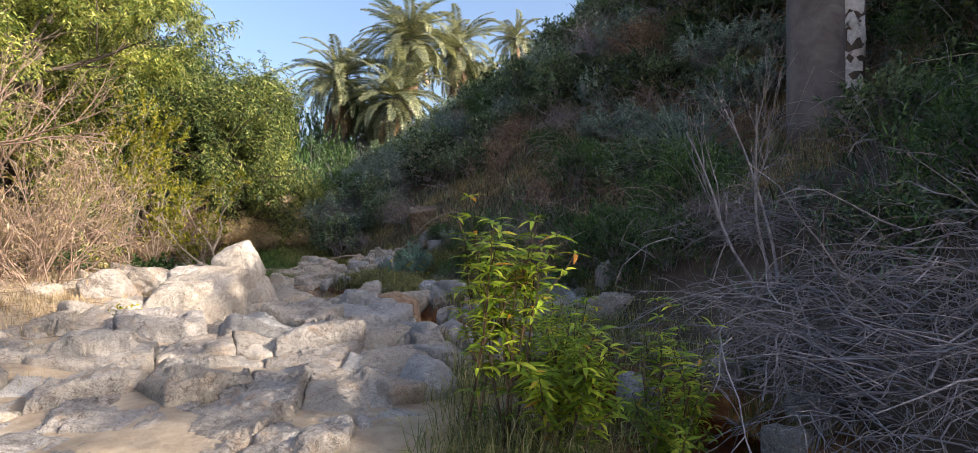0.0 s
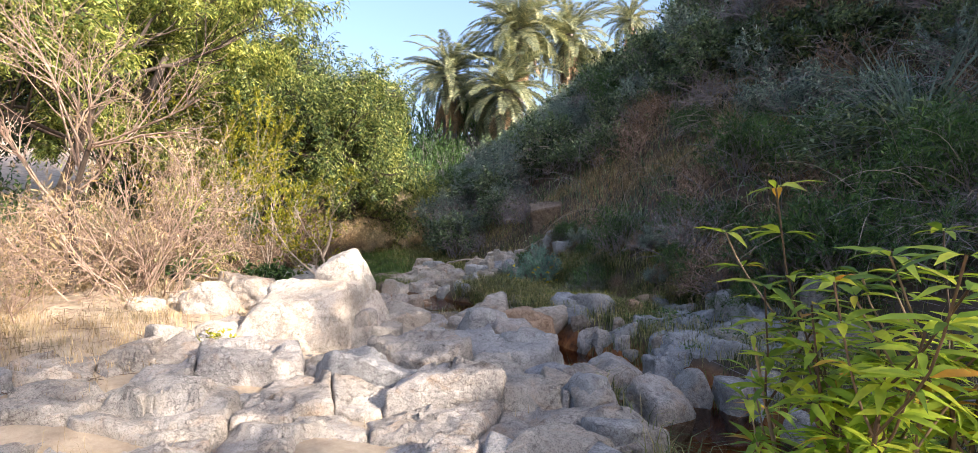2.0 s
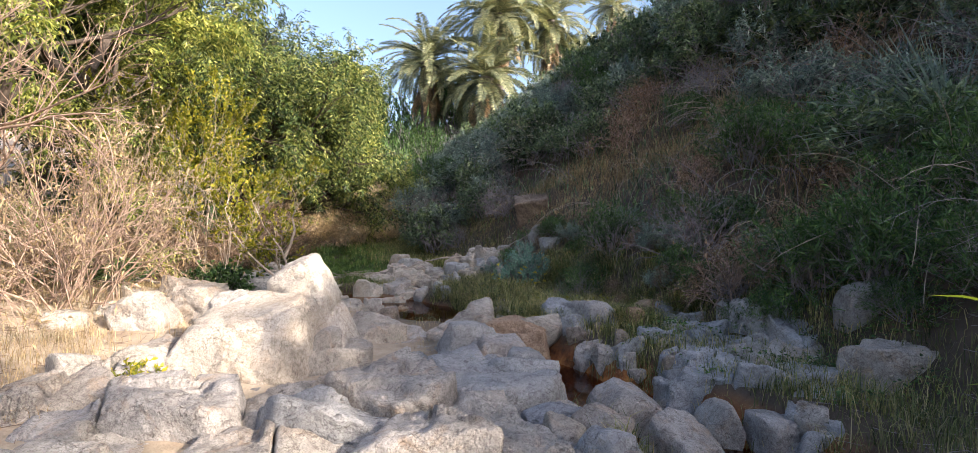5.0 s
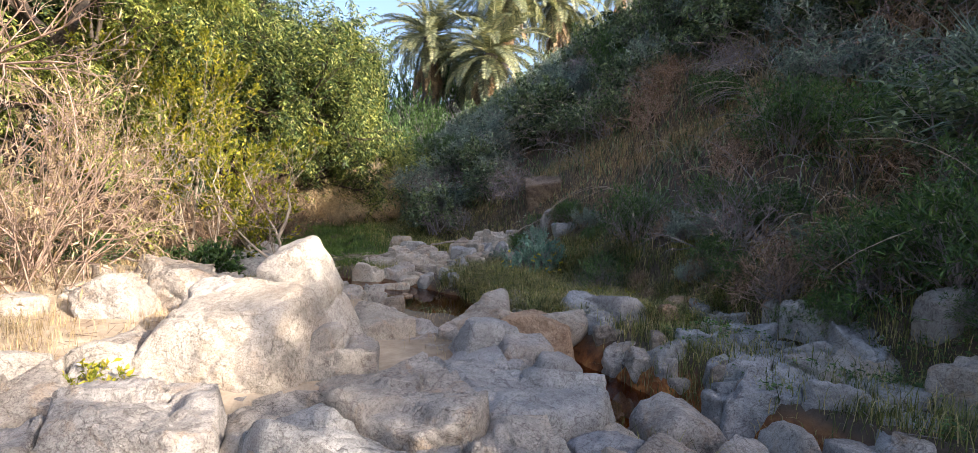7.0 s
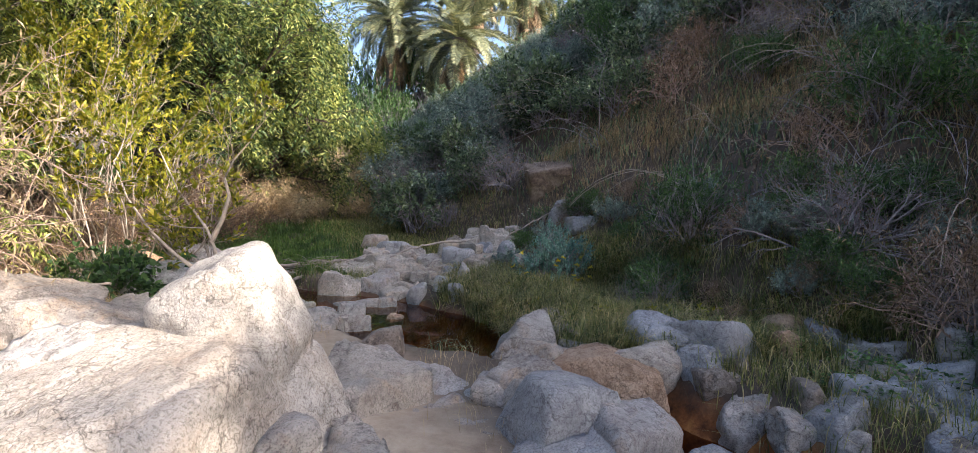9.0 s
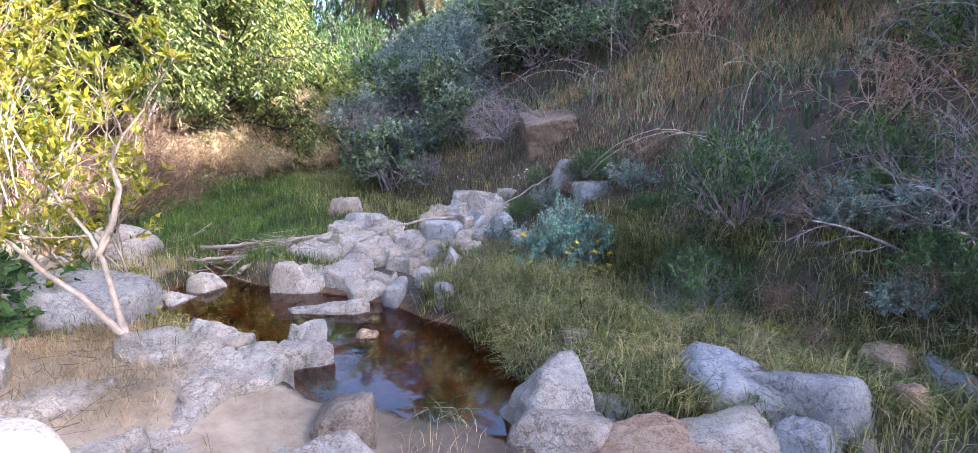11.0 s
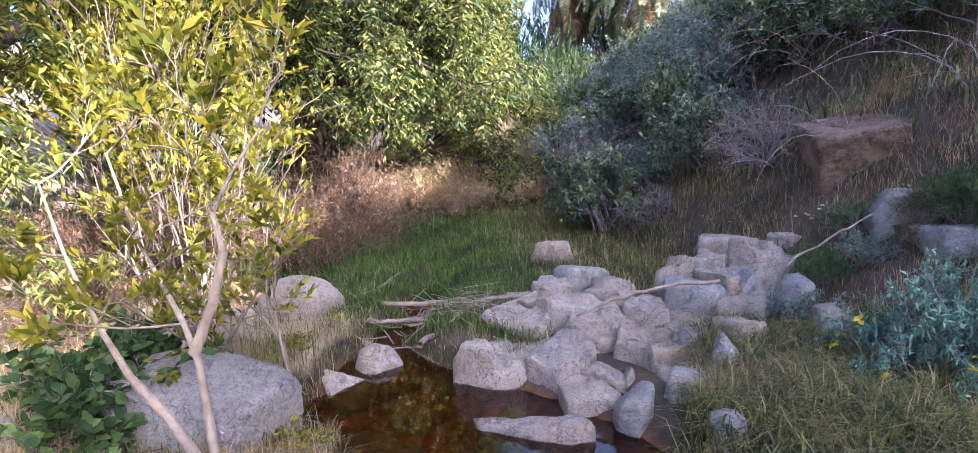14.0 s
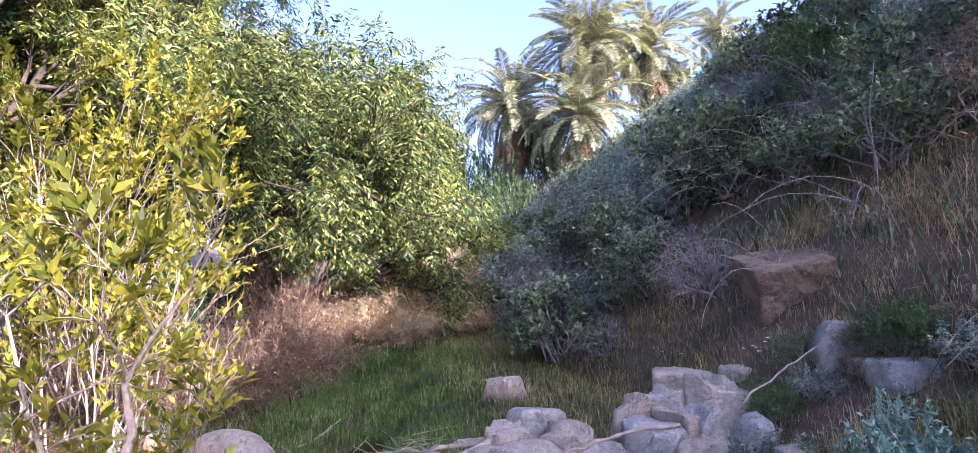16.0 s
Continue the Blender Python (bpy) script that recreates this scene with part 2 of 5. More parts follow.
B_JUBAEA = bark_material("smooth_grey_trunk", (0.07, 0.06, 0.06), (0.16, 0.14, 0.135), 3)
B_PEEL = bark_material("peeled_white_bark", (0.30, 0.28, 0.28), (0.66, 0.63, 0.61), 12)
B_LOG = bark_material("weathered_log", (0.20, 0.16, 0.13), (0.44, 0.38, 0.33), 14)


def water_material():
    m, t, p, out = nodes_of("creek_water")
    t.nodes.remove(p)
    clear = t.nodes.new("ShaderNodeBsdfTransparent")
    clear.inputs[0].default_value = (0.78, 0.43, 0.2, 1)
    gloss = node(t, "ShaderNodeBsdfGlossy", Roughness=0.015)
    fres = node(t, "ShaderNodeFresnel", IOR=1.75)
    b = node(t, "ShaderNodeBump", Distance=0.004, Strength=0.2)
    t.links.new(grain(t, 7, 3, 0.5), b.inputs["Height"])
    t.links.new(b.outputs[0], gloss.inputs["Normal"])
    mix = t.nodes.new("ShaderNodeMixShader")
    t.links.new(fres.outputs[0], mix.inputs[0])
    t.links.new(clear.outputs[0], mix.inputs[1])
    t.links.new(gloss.outputs[0], mix.inputs[2])
    t.links.new(mix.outputs[0], out.inputs[0])
    return m


WATER = water_material()

# ---- mesh helpers ----
rng = np.random.default_rng(7)


def unit(v):
    return v / np.maximum(np.linalg.norm(v, axis=-1, keepdims=True), 1e-9)


def mesh_of(name, verts, faces, material, smooth=False):
    """A mesh from vertices (n, 3) and a list of face arrays (m, 3) or (m, 4)."""
    me = bpy.data.meshes.new(name)
    v = np.ascontiguousarray(verts, dtype=np.float32)
    me.vertices.add(len(v))
    me.vertices.foreach_set("co", v.ravel())
    loops = np.concatenate([f.ravel() for f in faces]).astype(np.int32)
    sizes = np.concatenate([np.full(len(f), f.shape[1]) for f in faces])
    me.loops.add(len(loops))
    me.loops.foreach_set("vertex_index", loops)
    me.polygons.add(len(sizes))
    me.polygons.foreach_set("loop_start", (np.cumsum(sizes) - sizes).astype(np.int32))
    if smooth:
        me.polygons.foreach_set("use_smooth", np.ones(len(sizes), dtype=bool))
    me.update(calc_edges=True)
    me.validate()
    me.materials.append(material)
    return me


class Geo:
    """Gathers faces for one mesh."""

    def __init__(self):
        self.v, self.f, self.n = [], [], 0

    def add(self, verts, *faces):
        self.v.append(np.asarray(verts, dtype=float).reshape(-1, 3))
        for f in faces:
            self.f.append(np.asarray(f, dtype=np.int64) + self.n)
        self.n += len(self.v[-1])
        return self

    def mesh(self, name, material, smooth=False):
        return mesh_of(name, np.concatenate(self.v), self.f, material, smooth)

    def leaves(self, base, way, up, length, width, fold=0.15, droop=0.1):
        """Pointed leaves, folded along the middle: one quad each."""
        n = len(base)
        way = unit(way)
        side = unit(np.cross(way, up))
        up = np.cross(side, way)
        length, width = (np.broadcast_to(np.asarray(a, dtype=float), (n,))[:, None] for a in (length, width))
        mid = base + way * length * 0.45 + up * width * fold
        v = np.stack([base, mid + side * width / 2, base + way * length - up * length * droop, mid - side * width / 2], 1)
        return self.add(v, np.arange(4 * n).reshape(n, 4))

    def long_leaves(self, base, way, up, length, width, bend=0.3):
        """Larger leaves with a keel and a bend: four quads each."""
        n = len(base)
        way = unit(way)
        side = unit(np.cross(way, up))
        up = np.cross(side, way)
        length, width = (np.broadcast_to(np.asarray(a, dtype=float), (n,))[:, None] for a in (length, width))
        rows = []
        for s, w in ((0.0, 0.06), (0.3, 0.85), (0.62, 0.8), (1.0, 0.02)):
            c = base + way * length * s - up * length * bend * s * s
            rows += [c - side * width * w / 2 + up * width * 0.12 * w, c, c + side * width * w / 2 + up * width * 0.12 * w]
        v = np.stack(rows, 1)
        q = []
        for r in range(3):
            for c in range(2):
                a = r * 3 + c
                q.append([a, a + 1, a + 4, a + 3])
        q = (np.arange(n)[:, None, None] * 12 + np.array(q)[None]).reshape(-1, 4)
        return self.add(v, q)

    def blades(self, base, way, length, width, lean):
        """Grass blades that bend over towards the way given."""
        n = len(base)
        way = unit(way * np.array([1, 1, 0]))
        side = np.stack([-way[:, 1], way[:, 0], np.zeros(n)], 1)
        length, width, lean = (np.broadcast_to(np.asarray(a, dtype=float), (n,))[:, None] for a in (length, width, lean))
        z = np.array([0, 0, 1.0])
        mid = base + z * length * 0.55 + way * length * lean * 0.3
        tip = base + z * length * (1 - 0.45 * lean) + way * length * lean
        v = np.stack([base - side * width / 2, base + side * width / 2, mid + side * width * 0.4, mid - side * width * 0.4, tip], 1)
        i = np.arange(n)[:, None] * 5
        return self.add(v, i + np.array([[0, 1, 2, 3]]), i + np.array([[3, 2, 4]]))

    def strands(self, pts, radii, sides=3):
        """Tubes along many polylines: pts (n, k, 3), radii (n, k)."""
        pts = np.asarray(pts, dtype=float)
        n, k, _ = pts.shape
        radii = np.broadcast_to(np.asarray(radii, dtype=float), (n, k))
        t = unit(np.gradient(pts, axis=1))
        ref = np.where(np.abs(t[:, :1, 2:3]) > 0.8, np.array([1.0, 0, 0]), np.array([0, 0, 1.0]))
        a = unit(np.cross(t, np.broadcast_to(ref, t.shape)))
        b = np.cross(t, a)
        ang = np.arange(sides) * 2 * np.pi / sides
        ring = a[:, :, None] * np.cos(ang)[None, None, :, None] + b[:, :, None] * np.sin(ang)[None, None, :, None]
        v = pts[:, :, None] + ring * radii[:, :, None, None]
        q = []
        for j in range(k - 1):
            for s in range(sides):
                e = (s + 1) % sides
                q.append([j * sides + s, j * sides + e, (j + 1) * sides + e, (j + 1) * sides + s])
        q = (np.arange(n)[:, None, None] * k * sides + np.array(q)[None]).reshape(-1, 4)
        return self.add(v, q)


def thing(name, label, category, x=0.0, y=0.0, z=0.0, group="", kind=""):
    ob = new(name)
    ob.empty_display_size = 0.1
    ob.location = (x, y, z)
    return tagged(ob, label, category, group, kind)


def part(name, me, parent, label="", kind=""):
    ob = new(name, me)
    ob.parent = parent
    return tagged(ob, label, kind=kind)


def solo(name, me, label, category, m=None, group="", kind=""):
    ob = new(name, me)
    if m is not None:
        ob.matrix_basis = m
    return tagged(ob, label, category, group, kind)


def rand_dirs(n, r, low=-1.0, high=1.0):
    z = r.uniform(low, high, n)
    a = r.uniform(0, 2 * np.pi, n)
    s = np.sqrt(np.maximum(0, 1 - z * z))
    return np.stack([np.cos(a) * s, np.sin(a) * s, z], 1)


def sticks(base, way, length, bend, r, k=5, sag=0.0):
    """Wandering polylines (n, k, 3)."""
    n = len(base)
    step = (np.broadcast_to(length, (n,)) / (k - 1))[:, None]
    d, p = unit(way), [np.array(base, dtype=float)]
    for j in range(k - 1):
        d = unit(d + r.normal(0, bend, (n, 3)) + np.array([0, 0, -sag]))
        p.append(p[-1] + d * step)
    return np.stack(p, 1)


def grow(base, way, length, radius, r, kids=(5, 6), spread=0.7, bend=0.12, rise=0.1, shrink=0.6, start=0.3, k=6):
    """Limbs, level by level: returns [(points, radii)] and the last level's polylines."""
    base, way = np.atleast_2d(np.asarray(base, float)), np.atleast_2d(np.asarray(way, float))
    length, radius = np.full(len(base), length, float), np.full(len(base), radius, float)
    levels = []
    for depth in range(len(kids) + 1):
        p = sticks(base, way, length, bend, r, k, -rise)
        levels.append((p, radius[:, None] * np.linspace(1, 0.45, k)[None]))
        if depth == len(kids):
            break
        c = kids[depth]
        n = len(p)
        at = start + (1 - start) * r.random((n, c))
        i = np.minimum((at * (k - 1)).astype(int), k - 2)
        f = at * (k - 1) - i
        rows = np.arange(n)[:, None]
        b = p[rows, i] * (1 - f[..., None]) + p[rows, i + 1] * f[..., None]
        d = unit(p[rows, i + 1] - p[rows, i])
        d = unit(d + spread * rand_dirs(n * c, r).reshape(n, c, 3))
        base, way = b.reshape(-1, 3), d.reshape(-1, 3)
        length = (length[:, None] * shrink * r.uniform(0.7, 1.2, (n, c))).ravel()
        radius = (radius[:, None] * 0.55 * (1.1 - 0.5 * at)).ravel()
    return levels, levels[-1][0]


def along(lines, count, r, low=0.2):
    """Points and directions on polylines, picked at random."""
    n, k, _ = lines.shape
    row = r.integers(0, n, count)
    at = (low + (1 - low) * r.random(count)) * (k - 1)
    i = np.minimum(at.astype(int), k - 2)
    f = (at - i)[:, None]
    a, b = lines[row, i], lines[row, i + 1]
    return a * (1 - f) + b * f, unit(b - a)


# ---- the lie of the land ----
FOOT_Y = (-60, -5, 0, 5, 8, 10, 12, 14, 16, 20, 24, 30, 46, 80, 300)
FOOT_X = (6, 4.2, 3.5, 2.7, 1.9, 1.1, -0.3, -1.7, -3.0, -5.8, -7.6, -9.8, -15.0, -26, -90)
CREEK = np.array([(2.6, 0.5), (1.7, 4.4), (0.2, 6.9), (-0.75, 8.8), (-1.5, 9.9), (-2.7, 10.9), (-3.5, 11.7), (-4.5, 12.5), (-5.8, 12.9), (-6.5, 14.0), (-7.2, 16.0), (-8.2, 19.0)])
CREEK_W = np.array([0.8, 0.85, 0.8, 0.65, 0.45, 0.35, 0.8, 0.65, 0.8, 0.35, 0.35, 0.3])
CREEK_Z = np.array([-0.5, -0.5, -0.5, -0.46, -0.38, 0.02, -0.36, -0.2, -0.12, 0.04, 0.05, 0.3])


def wave(x, y, scale, seed=0.0):
    """Smooth unevenness from a few crossing waves, about -1 to 1."""
    a, b = x / scale + seed, y / scale - seed * 1.7
    return (np.sin(a * 1.3 + np.sin(b * 1.1)) + np.sin(b * 1.7 + 1.3 * np.sin(a * 0.8 + 2)) + np.sin((a + b) * 2.3 + seed)) / 3


def bank_distance(x, y):
    return (x - np.interp(y, FOOT_Y, FOOT_X)) * np.where(y > 9, 0.82, 0.97)


def land(x, y):
    x, y = np.asarray(x, float), np.asarray(y, float)
    z = 0.22 + 0.05 * np.maximum(0, y - 16) + 0.05 * np.maximum(0, np.minimum(y, 200) - 28)
    z = z + 0.10 * np.clip(-3.4 - x, 0, 5) * np.clip((13 - y) / 3, 0.15, 1) + 0.22 * np.clip(-16 - x, 0, 60)
    z = z + 0.05 * wave(x, y, 0.9) + 0.03 * wave(x, y, 0.37, 3.0)
    d = bank_distance(x, y)
    # the near, unseen crest heights are fitted to the shadow it should cast
    ridge = np.interp(y, (-30, -12, -6, -3, -0.3, 0.8, 2, 4, 6, 8.5, 10.5, 11, 13.5, 18, 22, 26, 32, 60), (6.8, 6.8, 6.0, 9.0, 8.8, 15.0, 21.0, 19.8, 20.0, 23.0, 18.5, 18.2, 16.4, 17.0, 16.2, 12.0, 11.5, 12.5))
    near = np.clip((17 - y) / 5, 0, 1)
    up = (0.86 - 0.18 * near) * np.maximum(0, d) + (0.2 + 0.25 * near) * np.maximum(0, d - 5) + 0.35 * (1 - np.exp(-np.maximum(0, d) * 1.5))
    up = up / (1 + (up / ridge) ** 6) ** (1 / 6)
    z = z + np.where(d > 0, up + 0.22 * wave(x, y, 1.3, 1.0) * np.clip(d, 0, 1.5), 0)
    # the stream bed
    best, zc, w = np.full(x.shape, 1e9), np.zeros(x.shape), np.ones(x.shape)
    for i in range(len(CREEK) - 1):
        a, b = CREEK[i], CREEK[i + 1]
        ab = b - a
        t = np.clip(((x - a[0]) * ab[0] + (y - a[1]) * ab[1]) / (ab @ ab), 0, 1)
        q = np.hypot(x - a[0] - t * ab[0], y - a[1] - t * ab[1])
        near = q < best
        best = np.where(near, q, best)
        zc = np.where(near, CREEK_Z[i] * (1 - t) + CREEK_Z[i + 1] * t, zc)
        w = np.where(near, CREEK_W[i] * (1 - t) + CREEK_W[i + 1] * t, w)
    w = w * (1 + 0.22 * wave(x, y, 0.55, 5.0) + 0.22 * wave(x, y, 0.21, 7.0))
    s = np.clip((best - w * 0.55) / (w * 0.85), 0, 1)
    s = s * s * (3 - 2 * s)
    return np.where(best < 3, np.minimum(z, zc * (1 - s) + z * s + 0.02 * wave(x, y, 0.25, 2.0) * (1 - s)), z)


def ground_at(x, y):
    return float(land(np.array([x]), np.array([y]))[0])


def spaced(low, high, step, reach):
    core = np.arange(low, high, step)
    out = np.cumsum(step * 1.16 ** np.arange(1, 60))
    out = out[out < reach]
    return np.concatenate([low - out[::-1], core, core[-1] + out])


gx, gy = spaced(-11, 7, 0.1, 2500), spaced(0, 21, 0.11, 2500)
GX, GY = np.meshgrid(gx, gy)
GZ = land(GX, GY)
GZ = np.where(np.hypot(GX, GY) > 300, np.minimum(GZ, 18.0), GZ)
ny, nx = GX.shape
idx = np.arange(ny * nx).reshape(ny, nx)
quads = np.stack([idx[:-1, :-1], idx[:-1, 1:], idx[1:, 1:], idx[1:, :-1]], -1).reshape(-1, 4)
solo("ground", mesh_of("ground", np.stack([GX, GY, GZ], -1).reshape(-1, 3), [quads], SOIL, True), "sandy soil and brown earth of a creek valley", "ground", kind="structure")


def water_sheet(name, x0, x1, y0, y1, z, label):
    v = np.array([(x0, y0, z), (x1, y0, z), (x1, y1, z), (x0, y1, z)], float)
    solo(name, mesh_of(name, v, [np.array([[0, 1, 2, 3]])], WATER), label, "water", kind="structure")


water_sheet("water_pool", -9.0, -2.2, 10.75, 17.0, 0.08, "still tea-brown pool water mirroring the sky")
water_sheet("water_creek", -2.35, 4.2, -4.0, 10.72, -0.18, "shallow dark brown creek water between stones")

# ---- boulders ----


def boulder_mesh(seed, size, cuts=9, sub=4, rough=0.05, flat_top=0.0, material=GRANITE, taper=0.0, facets=(), boxy=0.55):
    """A rock: a ball or block cut by planes with worn edges, then cracked, chipped and roughened."""
    r = np.random.default_rng(seed)
    bm = bmesh.new()
    bmesh.ops.create_icosphere(bm, subdivisions=sub, radius=1.0)
    v = np.array([p.co[:] for p in bm.verts])
    f = np.array([[p.index for p in q.verts] for q in bm.faces])
    bm.free()
    cuts = int(cuts * (1.5 - 0.9 * boxy))
    planes = [(n, o) for n, o in zip(rand_dirs(cuts, r), r.uniform(0.5 + 0.2 * boxy, 0.92, cuts))]
    if flat_top:
        planes.append((unit(np.array([r.normal(0, 0.15), r.normal(0, 0.15), 1.0])), flat_top))
    planes += [(unit(np.array(n, float)), o) for n, o in facets]
    if boxy:
        planes += [(s * a, 0.88 - 0.18 * boxy) for a in np.linalg.qr(r.normal(0, 0.14, (3, 3)) + np.eye(3))[0] for s in (-1, 1)]
    worn = 15.0 if facets else 36.0
    inverse = np.full(len(v), (0.92 - 0.2 * boxy) ** worn)
    for n, o in planes:
        inverse += np.maximum(0, v @ n / o) ** worn
    v = v / (inverse ** (1 / worn))[:, None]
    v[:, :2] *= (1 - taper * (v[:, 2:] + 1) / 2)
    # cracks: narrow grooves along a few planes, the rock on one side set back a little
    grooves = [(unit(r.normal(0, 1, 3)), r.uniform(-0.5, 0.5), r.uniform(0.01, 0.035)) for _ in range(3 if sub > 3 else 1)]
    s = np.array(size) / 2
    w = v * s
    k = float(max(size))
    for i in range(len(w)):
        p = Vector(w[i]) * (2.2 / k) + Vector((seed * 1.7, seed * 0.3, 0))
        q = noise.noise(p * 2.7)
        h = noise.noise(p) * 0.9 + 0.5 * q + 0.35 * noise.noise(p * 6.1) + 0.45 * abs(noise.noise(p * 9.0)) - 0.35 * max(0.0, noise.noise(p * 3.7 + Vector((9, 4, 2))) - 0.12)
        for n, o, deep in grooves:
            e = float(v[i] @ n) - o + 0.16 * q
            h -= (deep * math.exp(-(e / 0.035) ** 2) + 0.4 * deep * (e > 0)) / rough
        w[i] += v[i] * (rough * k * h * 0.9)
    return mesh_of("rock", w, [f], material, True)


def rock(label, x, y, z, sx, sy, sz, turn=0.0, seed=1, material=GRANITE, cuts=9, sub=4, rough=0.045, flat_top=0.0, tip=0.0, taper=0.0, facets=(), boxy=0.55, group="", name="rock"):
    """A rock whose widths are sx, sy and whose top stands sz above z; it is sunk a little into the ground."""
    me = boulder_mesh(seed, (sx * 1.22, sy * 1.22, sz * 2.05), cuts, sub, rough, flat_top, material, taper, facets, 0.0 if facets else boxy)
    return solo(name, me, label, "rock", pose(x, y, z + sz * 0.1, tip, tip * 0.4, turn), group)


# the high pointed boulder on the shelf and the blocks leaning on it
rock("tall pale granite boulder with a rounded peak", -4.06, 8.5, 0.2, 1.64, 1.3, 1.38, 0, 17, SUNLIT_BLEACHED, 1, 6, 0.028, name="boulder",
     facets=(((-0.88, -0.12, 0.46), 0.52), ((-0.2, -0.95, 0.22), 0.6), ((0.9, -0.05, 0.42), 0.56), ((0.6, -0.75, 0.2), 0.66), ((-0.3, -0.1, 1), 0.68), ((0.1, 1, 0.3), 0.6)))
rock("sunlit white granite block below the peaked boulder", -4.22, 7.74, 0.1, 1.6, 1.25, 1.1, 2, 5, SUNLIT_BLEACHED, 1, 6, 0.025, name="boulder",
     facets=(((-0.86, -0.2, 0.48), 0.7), ((0.03, -0.97, 0.2), 0.62), ((0.97, -0.12, 0.1), 0.7), ((-0.12, -0.18, 1), 0.6), ((0.7, -0.7, 0.1), 0.8)))
rock("pale granite wedge leaning on the peaked boulder", -4.5, 8.12, 0.45, 0.66, 0.6, 0.62, 30, 6, SUNLIT_BLEACHED, 8, 5, taper=0.2, name="boulder")
rock("pinkish weathered flank of the peaked boulder", -3.62, 8.1, 0.2, 0.46, 0.6, 0.52, 50, 8, PALE_ROCK, 6, 5, taper=0.2, name="boulder")
rock("low sunlit stone at the foot of the boulder", -5.0, 7.35, 0.35, 0.55, 0.5, 0.28, 10, 9, PALE_ROCK)
rock("low square sunlit stone on the shelf", -5.3, 6.9, 0.36, 0.4, 0.36, 0.3, 60, 10, PALE_ROCK, 6, 4, boxy=0.6)
rock("brown-faced boulder on the sandy rise", -6.2, 8.65, 0.42, 0.95, 0.8, 0.46, 70, 12, GRANITE, 7, 5, name="boulder", facets=(((-0.85, -0.5, 0.2), 0.55), ((0.6, -0.8, 0.4), 0.7)))
rock("pale boulder beside the sandy path", -5.75, 9.35, 0.42, 1.0, 0.8, 0.5, 15, 13, GRANITE, 7, 5, name="boulder")
rock("rounded pale boulder half in shade", -6.7, 10.1, 0.45, 0.95, 0.8, 0.42, 40, 14, GRANITE, 7, 5, name="boulder")
rock("small sunlit stone on pale sand", -6.8, 8.2, 0.5, 0.4, 0.36, 0.24, 0, 15, PALE_ROCK)

# stones along the lower creek
rock("brownish rounded boulder at the water's edge", -1.75, 10.25, -0.12, 0.92, 0.75, 0.58, 10, 21, TAN_ROCK, 7, 5, 0.035, name="boulder")
rock("tan stone wedged beside the creek", -2.45, 10.5, 0.0, 0.75, 0.5, 0.45, -20, 22, GRANITE)
rock("whitish angular block behind the creek boulder", -1.05, 10.95, 0.0, 0.95, 0.6, 0.5, 8, 23, BLUE_ROCK, 9)
rock("small pale stone by the creek", -0.78, 9.95, -0.12, 0.45, 0.4, 0.32, 30, 24, GRANITE)
rock("upright grey block in the creek", -0.3, 9.55, -0.2, 0.42, 0.42, 0.56, 15, 25, BLUE_ROCK, 10)
rock("cracked tan boulder standing in brown water", -0.5, 8.15, -0.34, 0.8, 0.7, 0.62, 12, 26, GRANITE, 10, 4, 0.03, 0.75, name="boulder")
rock("rounded tan boulder standing in brown water", -0.1, 7.5, -0.34, 0.66, 0.6, 0.52, 40, 27, GRANITE, 8, 4, 0.03, name="boulder")
rock("pale stone standing in brown water", 0.3, 7.95, -0.32, 0.5, 0.5, 0.54, 70, 28, GRANITE, 9)
rock("pale stone with a dark waterline", 0.74, 7.75, -0.32, 0.46, 0.44, 0.5, 20, 29, GRANITE, 9)
rock("flat pale stone at the creek edge", 1.02, 7.6, -0.3, 0.5, 0.42, 0.42, 0, 30, BLUE_ROCK, 9)
rock("small stone in shallow water", 0.05, 8.6, -0.3, 0.3, 0.28, 0.3, 0, 31, GRANITE)
rock("small wet stone in shallow water", -0.35, 7.0, -0.36, 0.34, 0.3, 0.28, 40, 32, DARK_ROCK)
rock("long sunken slab under brown water", 0.0, 6.35, -0.4, 1.1, 0.4, 0.2, -22, 33, DARK_ROCK)
rock("small grey stone under the shrub", 0.55, 5.2, -0.2, 0.35, 0.3, 0.3, 0, 34, BLUE_ROCK)
rock("pale rounded stone on the dark bank", 1.6, 5.6, -0.15, 0.5, 0.4, 0.32, 20, 35, BLUE_ROCK)
rock("grey angular rock half hidden on the bank", 2.05, 9.1, 0.68, 0.5, 0.5, 0.5, 20, 36, BLUE_ROCK)
rock("low flat rock at the foot of the bank", 0.55, 10.35, 0.12, 0.62, 0.45, 0.26, 5, 37, GRANITE)
